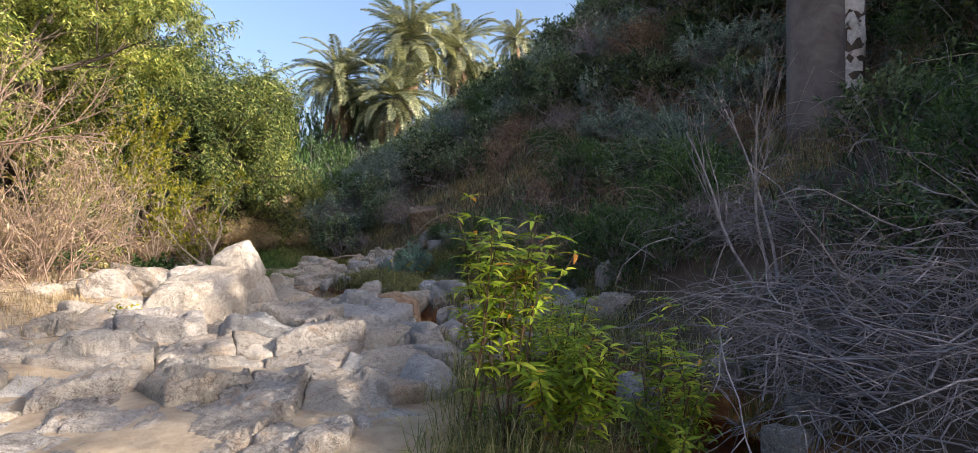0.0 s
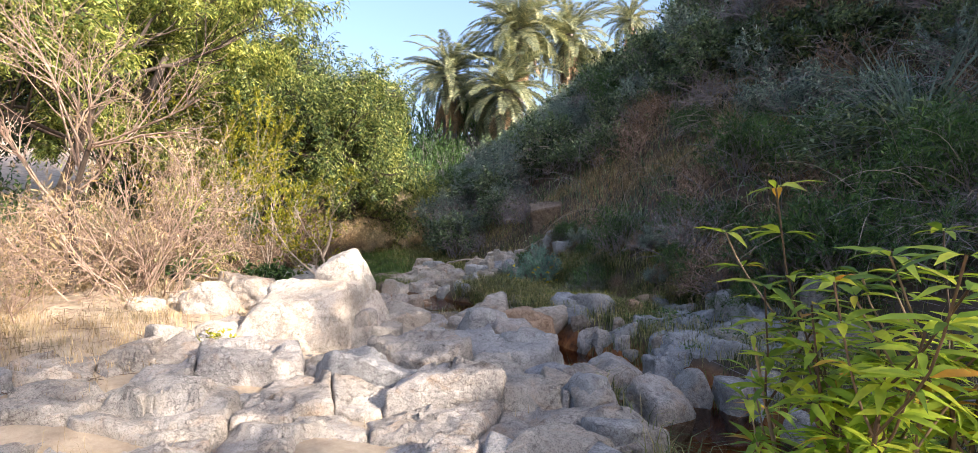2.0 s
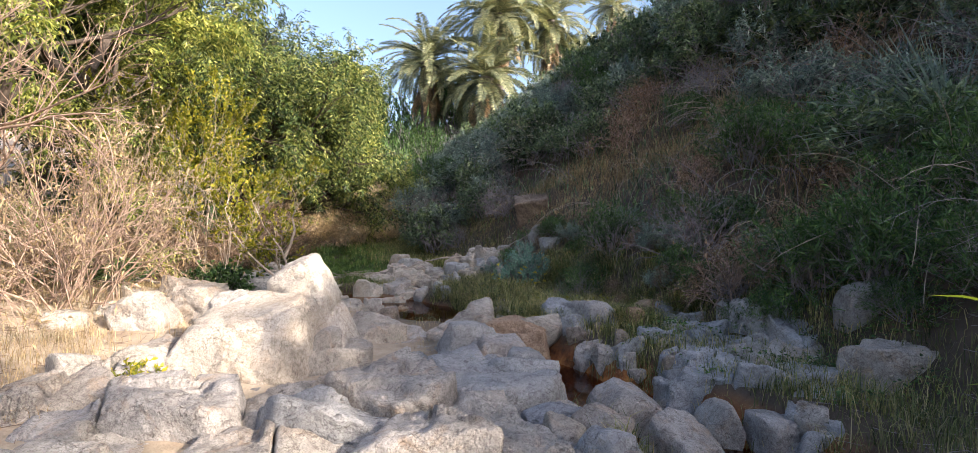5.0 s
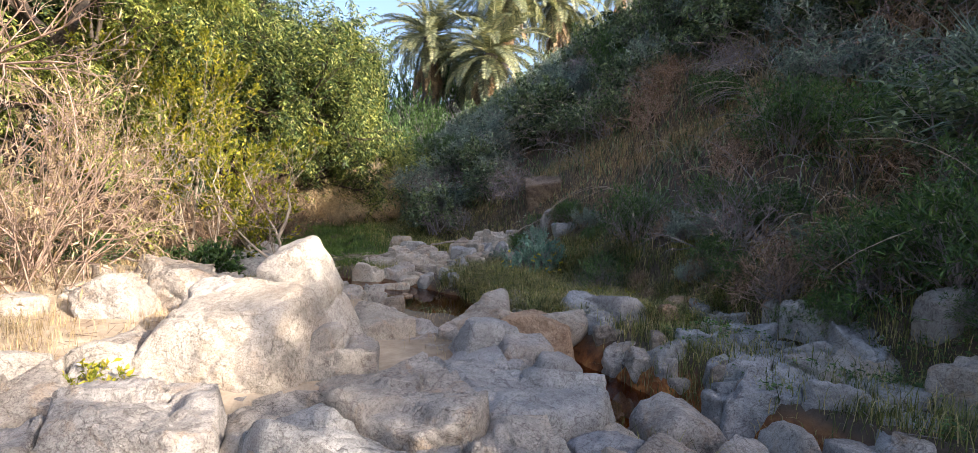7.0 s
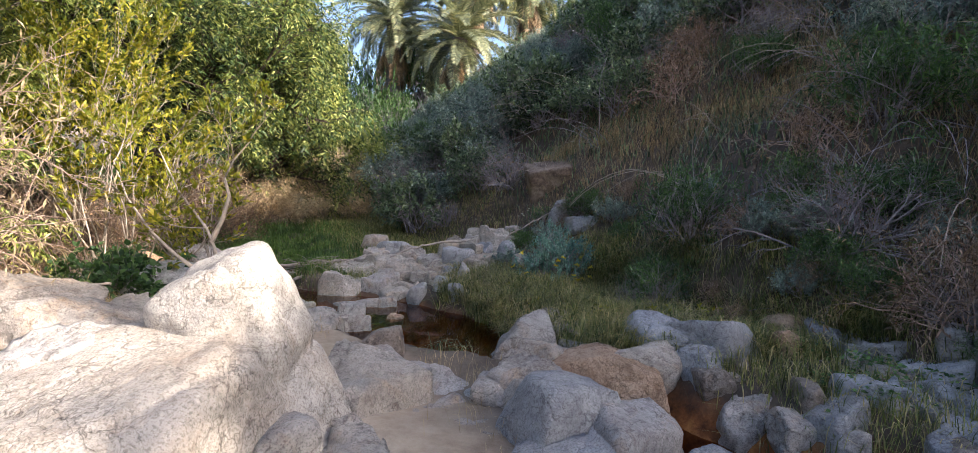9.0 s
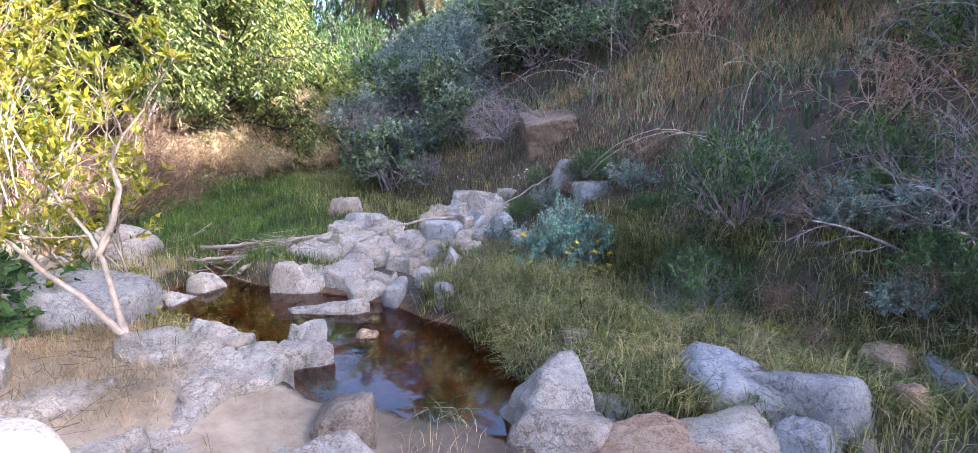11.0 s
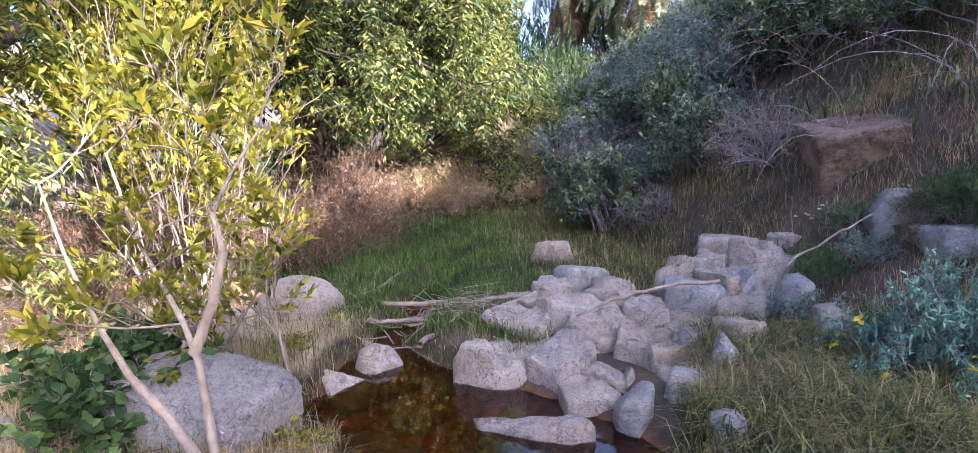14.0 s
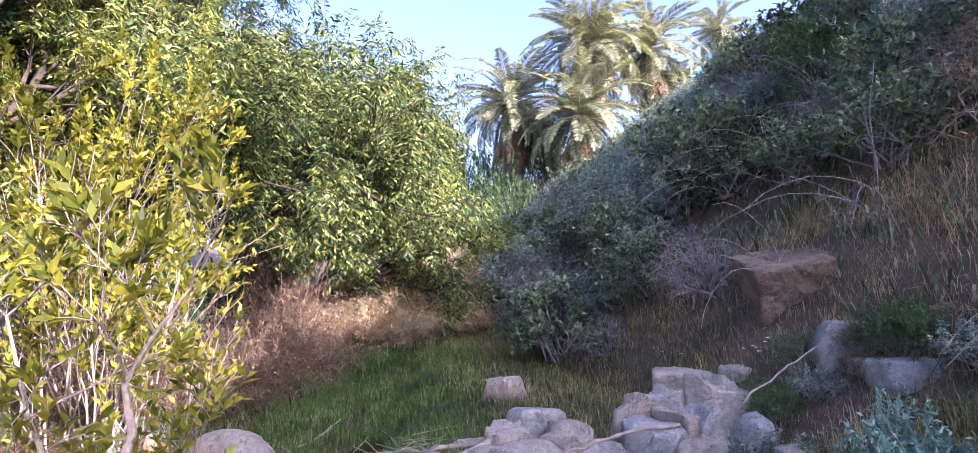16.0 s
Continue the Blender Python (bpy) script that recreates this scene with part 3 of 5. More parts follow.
for i, (sx, sz) in enumerate(((0.3, 0.16), (0.24, 0.14), (0.36, 0.2), (0.2, 0.12), (0.28, 0.16), (0.22, 0.14), (0.3, 0.18), (0.26, 0.15), (0.34, 0.2), (0.2, 0.13), (0.25, 0.16), (0.3, 0.15))):
    px, py = -1.2 + 0.31 * i % 2.9 + 0.25 * math.sin(i * 2.1), 8.9 + 0.19 * i % 1.9 + 0.2 * math.cos(i * 3.3)
    rock("small pale creek stone", px, py, ground_at(px, py) - 0.03, sx, sx * 0.85, sz, 37 * i, 60 + i, GRANITE if i % 2 else BLUE_ROCK, 8, 4, group="small stones along the creek")

rock("long blue-grey slab sloping down to the creek", 1.2, 7.95, -0.05, 1.0, 0.6, 0.42, 62, 501, BLUE_ROCK, 5, 4, 0.03, 0.55, tip=9)
rock("layered blue-grey slab at the foot of the bank", 1.35, 8.6, 0.1, 1.0, 0.6, 0.36, 50, 502, BLUE_ROCK, 5, 4, 0.03, 0.55, tip=8)
rock("layered pale slab at the foot of the bank", 1.45, 9.2, 0.22, 0.9, 0.55, 0.32, 40, 503, GRANITE, 5, 4, 0.03, 0.55, tip=6)

# broken blocks along the edge of the shelf and stones along both creek banks
r = np.random.default_rng(44)
for i in range(22):
    y = 4.6 + 0.24 * i + r.uniform(-0.1, 0.1)
    x = float(np.interp(y, (4.0, 5.5, 7.0, 8.5, 10.5), (-0.6, -0.7, -1.05, -1.7, -3.1))) + r.uniform(-0.25, 0.22)
    w = r.uniform(0.32, 0.72)
    rock("angular broken granite block at the edge of the shelf", x, y, max(ground_at(x, y), -0.15) - 0.04, w, w * r.uniform(0.7, 1.0), w * r.uniform(0.5, 0.8), r.uniform(0, 360), 400 + i, (GRANITE, BLUE_ROCK, PALE_ROCK)[i % 3], 8, 4, 0.04, 0.7, tip=r.uniform(-14, 14), group="broken blocks along the shelf")
for i in range(60):
    k = r.integers(0, 6)
    c = CREEK[k] + (CREEK[k + 1] - CREEK[k]) * r.random()
    if c[1] < 3.5:
        continue
    out = r.uniform(0.55, 1.25) * (1 if r.random() < 0.7 else -1)
    x, y = c[0] + 0.85 * out, c[1] + 0.4 * out
    w = r.uniform(0.12, 0.42)
    rock("pale rounded stone on the creek bank", x, y, ground_at(x, y) - 0.03, w, w * r.uniform(0.7, 1.0), w * r.uniform(0.4, 0.75), r.uniform(0, 360), 440 + i, (GRANITE, BLUE_ROCK, GRANITE, DARK_ROCK)[i % 4], 8, 4, 0.03, tip=r.uniform(-10, 10), group="small stones along the creek")

# round the pool
rock("upright wedge of pale rock at the pool's outlet", -2.42, 10.85, 0.02, 0.6, 0.75, 0.52, 25, 41, PALE_ROCK, 9)
rock("white rock slab in the grass", -1.3, 11.15, 0.15, 0.7, 0.6, 0.4, -30, 42, BLUE_ROCK, 9, 4)
rock("long white rock slab in the grass", -0.8, 10.85, 0.15, 0.85, 0.6, 0.42, -40, 43, BLUE_ROCK, 9, 4)
rock("rounded white rock at the creek edge", -1.5, 10.5, 0.1, 0.72, 0.5, 0.36, 0, 44, PALE_ROCK, 8, 4)
rock("flat white stone in the grass", -2.25, 11.7, 0.1, 0.34, 0.3, 0.2, 20, 45, BLUE_ROCK)
rock("tan rock at the foot of the bank", 0.3, 11.45, 0.24, 0.62, 0.4, 0.32, 15, 46, TAN_ROCK)
rock("broken tan rock at the foot of the bank", -0.12, 10.85, 0.2, 0.3, 0.28, 0.32, 35, 47, TAN_ROCK)
rock("smooth rounded granite boulder beside the grass", -7.9, 14.3, 0.14, 0.82, 0.7, 0.46, 5, 48, GRANITE, 0, 5, 0.022, boxy=0.0, name="boulder")
rock("white stone at the edge of the brown pool", -6.44, 13.65, 0.0, 0.46, 0.34, 0.22, -30, 49, PALE_ROCK, 2, boxy=0.0)
rock("low white stone in the brown pool", -6.49, 13.15, 0.0, 0.54, 0.38, 0.17, 5, 50, PALE_ROCK, 2, boxy=0.0)
rock("mossy low stone in the wet grass", -6.95, 13.8, 0.05, 0.5, 0.35, 0.2, 10, 51, GRANITE, 6)
rock("orange-tinted stone beside the round boulder", -8.75, 14.3, 0.15, 0.5, 0.4, 0.4, 0, 52, TAN_ROCK)
rock("small pale stone beside the round boulder", -8.45, 13.85, 0.15, 0.4, 0.3, 0.26, 40, 53, GRANITE)
rock("blue-grey boulder under the sapling", -6.5, 11.8, 0.22, 1.1, 0.8, 0.52, 12, 54, BLUE_ROCK, 8, 5, 0.035, name="boulder")
rock("broad pale rock slab beside the path", -7.35, 11.0, 0.2, 1.2, 0.9, 0.42, 35, 55, PALE_ROCK, 8, 4)
rock("pale stone on bare earth", -6.75, 11.1, 0.25, 0.45, 0.32, 0.24, 20, 56, PALE_ROCK, 7)
rock("low pale slab on bare earth", -6.6, 10.35, 0.2, 0.9, 0.6, 0.28, 10, 57, PALE_ROCK, 7)
rock("small dark stone standing in the pool", -4.12, 12.35, -0.02, 0.22, 0.2, 0.17, 0, 58, TAN_ROCK, 7, 3)
rock("brown stone submerged in the pool", -5.6, 12.55, -0.12, 0.6, 0.5, 0.16, 30, 59, TAN_ROCK, 7, 3)
rock("brown stone submerged in the pool", -6.2, 12.35, -0.1, 0.5, 0.4, 0.12, 80, 80, TAN_ROCK, 7, 3)
rock("brown stone submerged in the pool", -3.3, 11.6, -0.2, 0.35, 0.3, 0.16, 80, 81, DARK_ROCK, 7, 3)
rock("upright white stone in the grass", -3.42, 12.95, 0.12, 0.22, 0.2, 0.36, 10, 82, BLUE_ROCK, 8, 3, tip=-18)
rock("grey block at the edge of the slab", -4.05, 13.3, 0.05, 0.3, 0.4, 0.32, 5, 83, BLUE_ROCK, 9, tip=8)
rock("rounded pale block beside the slab", -5.35, 14.2, 0.02, 0.38, 0.42, 0.24, 15, 85, PALE_ROCK, 9, 4, 0.06)
rock("low rock ledge at the waterline", -4.65, 13.0, -0.05, 0.9, 0.35, 0.24, 8, 87, GRANITE, 8)
rock("small grey stones piled in the grass", -3.72, 13.6, 0.15, 0.35, 0.3, 0.3, 45, 88, BLUE_ROCK)
rock("upright grey stone in the grass", -3.45, 13.95, 0.2, 0.24, 0.22, 0.42, 0, 89, BLUE_ROCK, 9)
rock("square dark-sided rock beyond the meadow", -5.86, 17.55, 0.28, 0.6, 0.5, 0.44, 8, 90, GRANITE, 5, 4, 0.04, 0.7, boxy=0.5)
rock("small white ball-shaped stone in the meadow", -7.3, 17.8, 0.12, 0.3, 0.26, 0.22, 0, 91, PALE_ROCK, 5, 3)
rock("flat tan stone beyond the meadow", -7.05, 19.2, 0.3, 0.7, 0.4, 0.16, 0, 92, TAN_ROCK)
rock("brown sandstone block jutting from the bank", -2.1, 17.35, 1.8, 1.0, 1.3, 0.55, 6, 193, SANDSTONE, 1, 5, 0.04, name="boulder", boxy=0.75)
rock("broken tan stone above the sandstone block", -1.5, 17.2, 2.0, 0.5, 0.5, 0.32, 15, 94, SANDSTONE, 7)
rock("grey flat slab jutting from the bank", -1.41, 15.65, 1.05, 0.8, 0.6, 0.3, 0, 95, BLUE_ROCK, 7, 4, 0.05, 0.6, boxy=0.5)
rock("grey slab below the sandstone block", -1.78, 16.3, 1.25, 0.8, 0.55, 0.32, 15, 96, BLUE_ROCK, 8)
rock("rough tan and grey rock on the bank", -1.05, 15.95, 1.35, 0.6, 0.5, 0.42, 20, 97, SANDSTONE, 9, 4, 0.06)
rock("cracked white block at the foot of the bank", -3.35, 16.95, 0.66, 0.85, 0.6, 0.3, 5, 98, PALE_ROCK, 7, 4, 0.05, 0.7, boxy=0.5)
rock("cracked white block at the foot of the bank", -2.75, 16.85, 0.78, 0.6, 0.5, 0.24, 30, 99, PALE_ROCK, 7, 4, 0.05, 0.7, boxy=0.5)
rock("grey stone in dry grass", -2.85, 15.15, 0.5, 0.3, 0.3, 0.36, 30, 100, BLUE_ROCK)
rock("pale stone in dry grass", -2.6, 14.9, 0.45, 0.36, 0.3, 0.22, 30, 101, PALE_ROCK)
rock("pointed grey rock at the head of the slab", -4.95, 15.6, 0.35, 0.7, 0.5, 0.45, 20, 102, BLUE_ROCK, 9, 4, 0.04)
rock("small pale stone on the meadow's edge", -5.9, 14.35, 0.12, 0.26, 0.2, 0.18, 0, 103, PALE_ROCK, 6, 3)
rock("small pale stone on the meadow's edge", -5.65, 14.5, 0.12, 0.22, 0.2, 0.16, 50, 104, PALE_ROCK, 6, 3)
rock("pale stone beside the driftwood", -5.6, 15.6, 0.15, 0.7, 0.3, 0.22, 35, 105, PALE_ROCK, 7)


# ---- plants: shared building blocks ----


def shrub(name, label, category, radius, height, leaf_mat, twig_mat, leaf_count, leaf_len, leaf_wide, seed, stems=26, kids=(4, 4), up=0.5, rise=0.05, droop=0.1, bend=0.16, spread=0.7, twig_r=0.008, hang=0.0, big=False, leaf_label=""):
    """A shrub at the origin: stems that fork into twigs, and leaves along the twigs."""
    r = np.random.default_rng(seed)
    base = np.stack([r.normal(0, radius * 0.16, stems), r.normal(0, radius * 0.16, stems), np.full(stems, -0.08)], 1)
    d = rand_dirs(stems, r, up, 1.0) * np.array([radius, radius, height]) * 1.2
    lv, tips = grow(base, d, 1.0, twig_r * 1.8, r, kids, spread, bend, rise, 0.55, 0.25, 5)
    scale = np.linalg.norm(d, axis=1).mean() * 0.62
    lv = [(p * 1.0, q) for p, q in lv]
    ob = thing(name, label, category)
    g = Geo()
    for j, (p, q) in enumerate(lv):
        p = base[0] * 0 + p * np.array([scale, scale, scale])
        lv[j] = (p, q)
        g.strands(p, q, 3)
    part("twig_tangle", g.mesh("twig_tangle", twig_mat), ob, kind="stuff")
    if leaf_count:
        g = Geo()
        p, t = along(lv[-1][0], leaf_count, r, 0.1)
        w = unit(t * 0.7 + rand_dirs(leaf_count, r) * 0.9 + np.array([0, 0, -hang]))
        u = unit(rand_dirs(leaf_count, r, -0.2, 1.0) + np.array([0, 0, 0.8]))
        ln = leaf_len * r.uniform(0.6, 1.25, leaf_count)
        if big:
            g.long_leaves(p, w, u, ln, leaf_wide * ln / leaf_len, droop)
        else:
            g.leaves(p, w, u, ln, leaf_wide * ln / leaf_len, 0.15, droop)
        part("foliage", g.mesh("foliage", leaf_mat), ob, leaf_label)
    return ob


def set_at(ob, x, y, z=None, turn=0.0, size=1.0, tall=1.0):
    """Moves a thing (with its parts) to a place on the ground."""
    z = ground_at(x, y) - 0.03 if z is None else z
    ob.scale = (size, size, size * tall)
    ob.location = (x, y, z)
    ob.rotation_euler = (0, 0, radians(turn))
    return ob


def spread_copies(ob, places):
    """Copies of a thing at (x, y, turn, size, tall); the first place takes the thing itself."""
    made = []
    for i, (x, y, turn, size, tall) in enumerate(places):
        c = ob if i == 0 else copy_thing(ob, Matrix())
        made.append(set_at(c, x, y, None, turn, size, tall))
    return made


# ---- the shaded bank: scrub ----
kinds = [
    (shrub("scrub_bush", "dark green small-leaved scrub bush on the shaded bank", "bush", 1.0, 0.9, L_SCRUB, B_TWIG, 4600, 0.085, 0.036, 201), 56),
    (shrub("scrub_bush", "dense deep green scrub bush on the shaded bank", "bush", 1.0, 0.8, L_DEEP, B_TWIG, 4600, 0.09, 0.04, 202), 44),
    (shrub("scrub_bush", "blue-green feathery scrub bush on the shaded bank", "bush", 1.0, 0.85, L_BLUE, B_TWIG, 5600, 0.08, 0.02, 203, hang=0.2), 60),
    (shrub("dry_bush", "leafless grey twiggy bush on the shaded bank", "bush", 1.0, 0.8, L_BROWN, B_TWIG, 900, 0.05, 0.012, 204, stems=34, kids=(5, 5), rise=-0.06, bend=0.22, twig_r=0.006), 36),
    (shrub("dry_bush", "brown dry herb thicket on the shaded bank", "bush", 0.9, 0.9, L_BROWN, B_PINK, 2600, 0.07, 0.012, 205, stems=30, rise=-0.03, bend=0.2, twig_r=0.005), 26),
    (shrub("broom_bush", "fresh green broom-like bush on the shaded bank", "bush", 0.8, 0.9, L_FRESH, B_TWIG, 5200, 0.09, 0.014, 206, stems=40, up=0.7, twig_r=0.004), 34),
]
r = np.random.default_rng(31)
spots = []
for yy in np.arange(1.5, 40, 1.05):
    for dd in np.arange(0.6, 13, 1.15):
        if yy > 26 and dd > 8:
            continue
        spots.append((yy + r.uniform(-0.45, 0.45), dd + r.uniform(-0.45, 0.45)))
spots = np.array(spots)
keep = r.permutation(len(spots))[:430]
weights = np.array([n for _, n in kinds], float)
per = [[] for _ in kinds]
for i in keep:
    y, d = spots[i]
    x = float(np.interp(y, FOOT_Y, FOOT_X)) + d / (0.82 if y > 9 else 0.97)
    if d < 1.3 and (y < 8 or 14.5 < y < 18.5):
        continue
    if 14.5 < y < 18.0 and d < 3.0 or 11.0 < y < 15.2 and x < -0.3:
        continue
    w = weights.copy()
    far = y > 17
    w[2] *= 2.2 if far or d > 4 else 0.6
    w[0] *= 1.6 if far else 1.0
    w[1] *= 0.3 if far else 1.0
    w[4] *= 4.0 if d > 3.5 and 9 < y < 18 else 0.3 if far else 1.2
    w[5] *= 0.4 if far else 3.5 if d < 4.5 and y < 13 else 0.5
    if abs(x - 5.95 - (y - 10.0) * 0.6) < 1.0 and 6.0 < y < 10.2:
        continue
    if y < 10 and d < 6:
        w[1] *= 1.8
        w[3] *= 0.4
        w[4] *= 0.3
        w[5] *= 1.5
    if 8.3 < y < 16 and x < 2.4:
        w[:3] *= 0.03
    if 9.5 < y < 15.5 and d < 3.2:
        w[:2] *= 0.05
        w[2] *= 0.3
        w[4] *= 3
    k = r.choice(len(kinds), p=w / w.sum())
    per[k].append((x, y, r.uniform(0, 360), r.uniform(0.9, 1.5) * (1.25 if d > 6 or y > 22 else 1.0), r.uniform(0.8, 1.15)))
for i in range(46):
    y, d = r.uniform(9.5, 16), r.uniform(-0.4, 1.6)
    x = float(np.interp(y, FOOT_Y, FOOT_X)) + d / 0.82
    if math.hypot(x + 1.9, y - 13.7) < 1.1:
        continue
    per[int(r.choice([2, 3, 4, 4, 5, 5]))].append((x, y, r.uniform(0, 360), r.uniform(0.3, 0.6), r.uniform(0.8, 1.2)))
for (ob, _), places in zip(kinds, per):
    spread_copies(ob, places)

# ---- palms beyond the creek ----


def frond_mesh(seed, length, lift, curl, leaflet, material, k=34, limp=0.25):
    """A feather palm frond along +x, arching; leaflets in a V on both sides."""
    r = np.random.default_rng(seed)
    s = np.linspace(0, 1, k)
    ang = lift - curl * s ** 1.3
    step = length / (k - 1)
    p = np.zeros((k, 3))
    p[1:, 0] = np.cumsum(np.cos(ang[:-1])) * step
    p[1:, 2] = np.cumsum(np.sin(ang[:-1])) * step
    p[:, 1] = 0.12 * length * s ** 2 * r.normal(0, 0.6)
    t = unit(np.gradient(p, axis=0))
    g = Geo()
    g.strands(p[None], (0.045 * (1 - 0.85 * s))[None], 4)
    side, up = np.array([0, 1.0, 0]), np.stack([-t[:, 2], np.zeros(k), t[:, 0]], 1)
    for sgn in (-1, 1):
        for sub in (0.0, 0.33, 0.66):
            b = p[3:-1] + (p[4:] - p[3:-1]) * sub
            n = len(b)
            w = t[3:-1] * r.uniform(0.5, 0.8, (n, 1)) + sgn * side + up[3:-1] * r.uniform(0.15, 0.55, (n, 1)) - np.array([0, 0, limp]) * r.uniform(0.5, 1.5, (n, 1))
            ln = leaflet * np.sin(np.pi * (0.12 + 0.80 * s[3:-1])) * r.uniform(0.85, 1.1, n)
            g.leaves(b, w, up[3:-1] + r.normal(0, 0.15, (n, 3)), ln, 0.06, 0.2, 0.12)
    return g.mesh("frond", material)


GREEN_FRONDS = [frond_mesh(300 + i, 4.0, 0.45 + 0.1 * i, 1.0 + 0.25 * i, 0.62, L_PALM) for i in range(4)]
DEAD_FRONDS = [frond_mesh(310 + i, 3.0, -0.1, 0.5 + 0.3 * i, 0.5, L_SKIRT, 26, 0.9) for i in range(3)]


def palm(label, x, y, top, trunk_r=0.38, crown=1.0, green=58, dead=44, seed=1, lean=0.0, base=None):
    r = np.random.default_rng(seed)
    z0 = ground_at(x, y) - 0.2 if base is None else base
    ob = thing("palm_tree", label, "palm tree", x, y, z0)
    h = top - z0
    n = max(12, int(h / 0.16))
    s = np.linspace(0, 1, n)
    p = np.stack([lean * s ** 2, 0.1 * lean * s, s * h], 1)
    rad = trunk_r * (1.05 - 0.12 * s + 0.25 * np.exp(-s * 9)) * (1 + 0.05 * (np.arange(n) % 2)) * r.uniform(0.97, 1.03, n)
    part("trunk", Geo().strands(p[None], rad[None], 14).mesh("trunk", B_PALM), ob)
    head = np.array([lean, 0.1 * lean, h])
    for i in range(green):
        f = (i + 0.5) / green
        el = 78 - 108 * f ** 0.9 + r.uniform(-7, 7)
        o = part("frond", GREEN_FRONDS[i % 4], ob)
        o.matrix_basis = Matrix.Translation(head + np.array([0, 0, 0.35 - 0.7 * f])) @ pose(0, 0, 0, 0, 0, i * 137.5 + r.uniform(-12, 12)) @ pose(0, 0, 0, r.uniform(-25, 25), -el + 38, 0) @ Matrix.Scale(crown * r.uniform(0.88, 1.08), 4)
    for i in range(dead):
        o = part("dead_frond", DEAD_FRONDS[i % 3], ob, "dry hanging palm frond")
        o.matrix_basis = Matrix.Translation(head + np.array([0, 0, -0.35 - 1.9 * r.random()])) @ pose(0, 0, 0, 0, 0, i * 137.5 + r.uniform(-20, 20)) @ pose(0, 0, 0, r.uniform(-30, 30), 56 + r.uniform(-10, 16), 0) @ Matrix.Scale(crown * r.uniform(0.8, 1.15), 4)
    return ob


palm("tall feather palm with a full sunlit crown", -7.1, 46.0, 17.6, 0.40, 1.25, 66, 34, 1)
palm("feather palm with a dark trunk and drooping crown", -12.8, 45.5, 14.0, 0.55, 1.15, 60, 50, 2)
palm("short feather palm with a skirt of dead fronds", -7.7, 43.5, 12.0, 0.6, 1.15, 56, 90, 3)
palm("slender feather palm behind the others", -3.2, 50.0, 18.2, 0.5, 1.2, 50, 24, 4)
palm("feather palm high on the shaded ridge", 2.6, 58.0, 22.0, 0.32, 0.85, 40, 12, 5)
palm("small distant feather palm in the sun", -2.2, 60.0, 18.5, 0.3, 0.8, 40, 12, 6)
palm("small distant feather palm among scrub", -0.3, 64.0, 19.4, 0.3, 0.8, 40, 12, 7)

# ---- trees on the sunny side ----


def leafy_tree(label, x, y, trunk_len, trunk_r, way, seed, leaf_mat, bark, leaves, leaf_len, leaf_wide, limb_len, kids, spread=0.8, hang=0.8, rise=0.05, squash=(1, 1, 1), clump=7, limbs=7, low=0.4):
    """A broad tree: a trunk, limbs that fork three times, and hanging sprays of narrow leaves."""
    r = np.random.default_rng(seed)
    z = ground_at(x, y) - 0.15
    ob = thing("tree", label, "tree", x, y, z)
    tr = sticks(np.zeros((1, 3)), np.array([way], float), trunk_len, 0.07, r, 8)
    g = Geo().strands(tr, trunk_r * np.linspace(1.15, 0.55, 8)[None], 9)
    at, _ = along(tr, limbs, r, low)
    lv, tips = grow(at, rand_dirs(limbs, r, -0.1, 0.9), limb_len, trunk_r * 0.5, r, kids, spread, 0.13, rise, 0.62, 0.3, 6)
    for p, q in lv:
        g.strands(p, np.maximum(q, 0.004), 5 if len(p) < 200 else 3)
    part("trunk", g.mesh("trunk", bark), ob)
    g = Geo()
    n = leaves // clump
    p, t = along(tips, n, r, 0.15)
    # each spray: a short drooping stalk with leaves on both sides
    w = unit(t * 0.6 + rand_dirs(n, r) * 0.8 + np.array([0, 0, -hang * 0.5]))
    j = np.arange(clump)
    b = (p[:, None] + w[:, None] * (j / clump)[None, :, None] * leaf_len * 2.2 - np.array([0, 0, 1.0]) * ((j / clump) ** 2)[None, :, None] * leaf_len * hang).reshape(-1, 3)
    ww = np.repeat(w, clump, 0)
    sd = unit(np.cross(ww, np.array([0, 0, 1.0]))) * np.tile(np.where(j % 2, 1.0, -1.0), n)[:, None]
    d = unit(ww * 0.5 + sd + np.array([0, 0, -hang * 0.5]) + r.normal(0, 0.25, (len(b), 3)))
    g.leaves(b, d, rand_dirs(len(b), r, -0.3, 1) + np.array([0, 0, 0.7]), leaf_len * r.uniform(0.6, 1.2, len(b)), leaf_wide, 0.1, 0.2)
    part("crown", g.mesh("crown", leaf_mat), ob)
    return ob


leafy_tree("broad wattle tree with sunlit feathery yellow-green foliage", -13.8, 21.5, 4.2, 0.26, (0.15, -0.05, 1), 401, L_TREE, B_DARK, 130000, 0.18, 0.045, 3.7, (7, 8, 5), hang=0.9, limbs=11, low=0.2)
leafy_tree("tall wattle tree with dark green inner foliage", -18.5, 21.0, 6.5, 0.3, (0.1, -0.05, 1), 402, L_DEEP, B_DARK, 90000, 0.19, 0.05, 4.6, (7, 7, 5), hang=0.9)
leafy_tree("wattle tree with feathery sunlit leaves", -14.0, 13.5, 5.5, 0.22, (0.25, -0.1, 1), 403, L_ACACIA, B_DARK, 90000, 0.16, 0.04, 3.8, (7, 7, 5), hang=0.9)
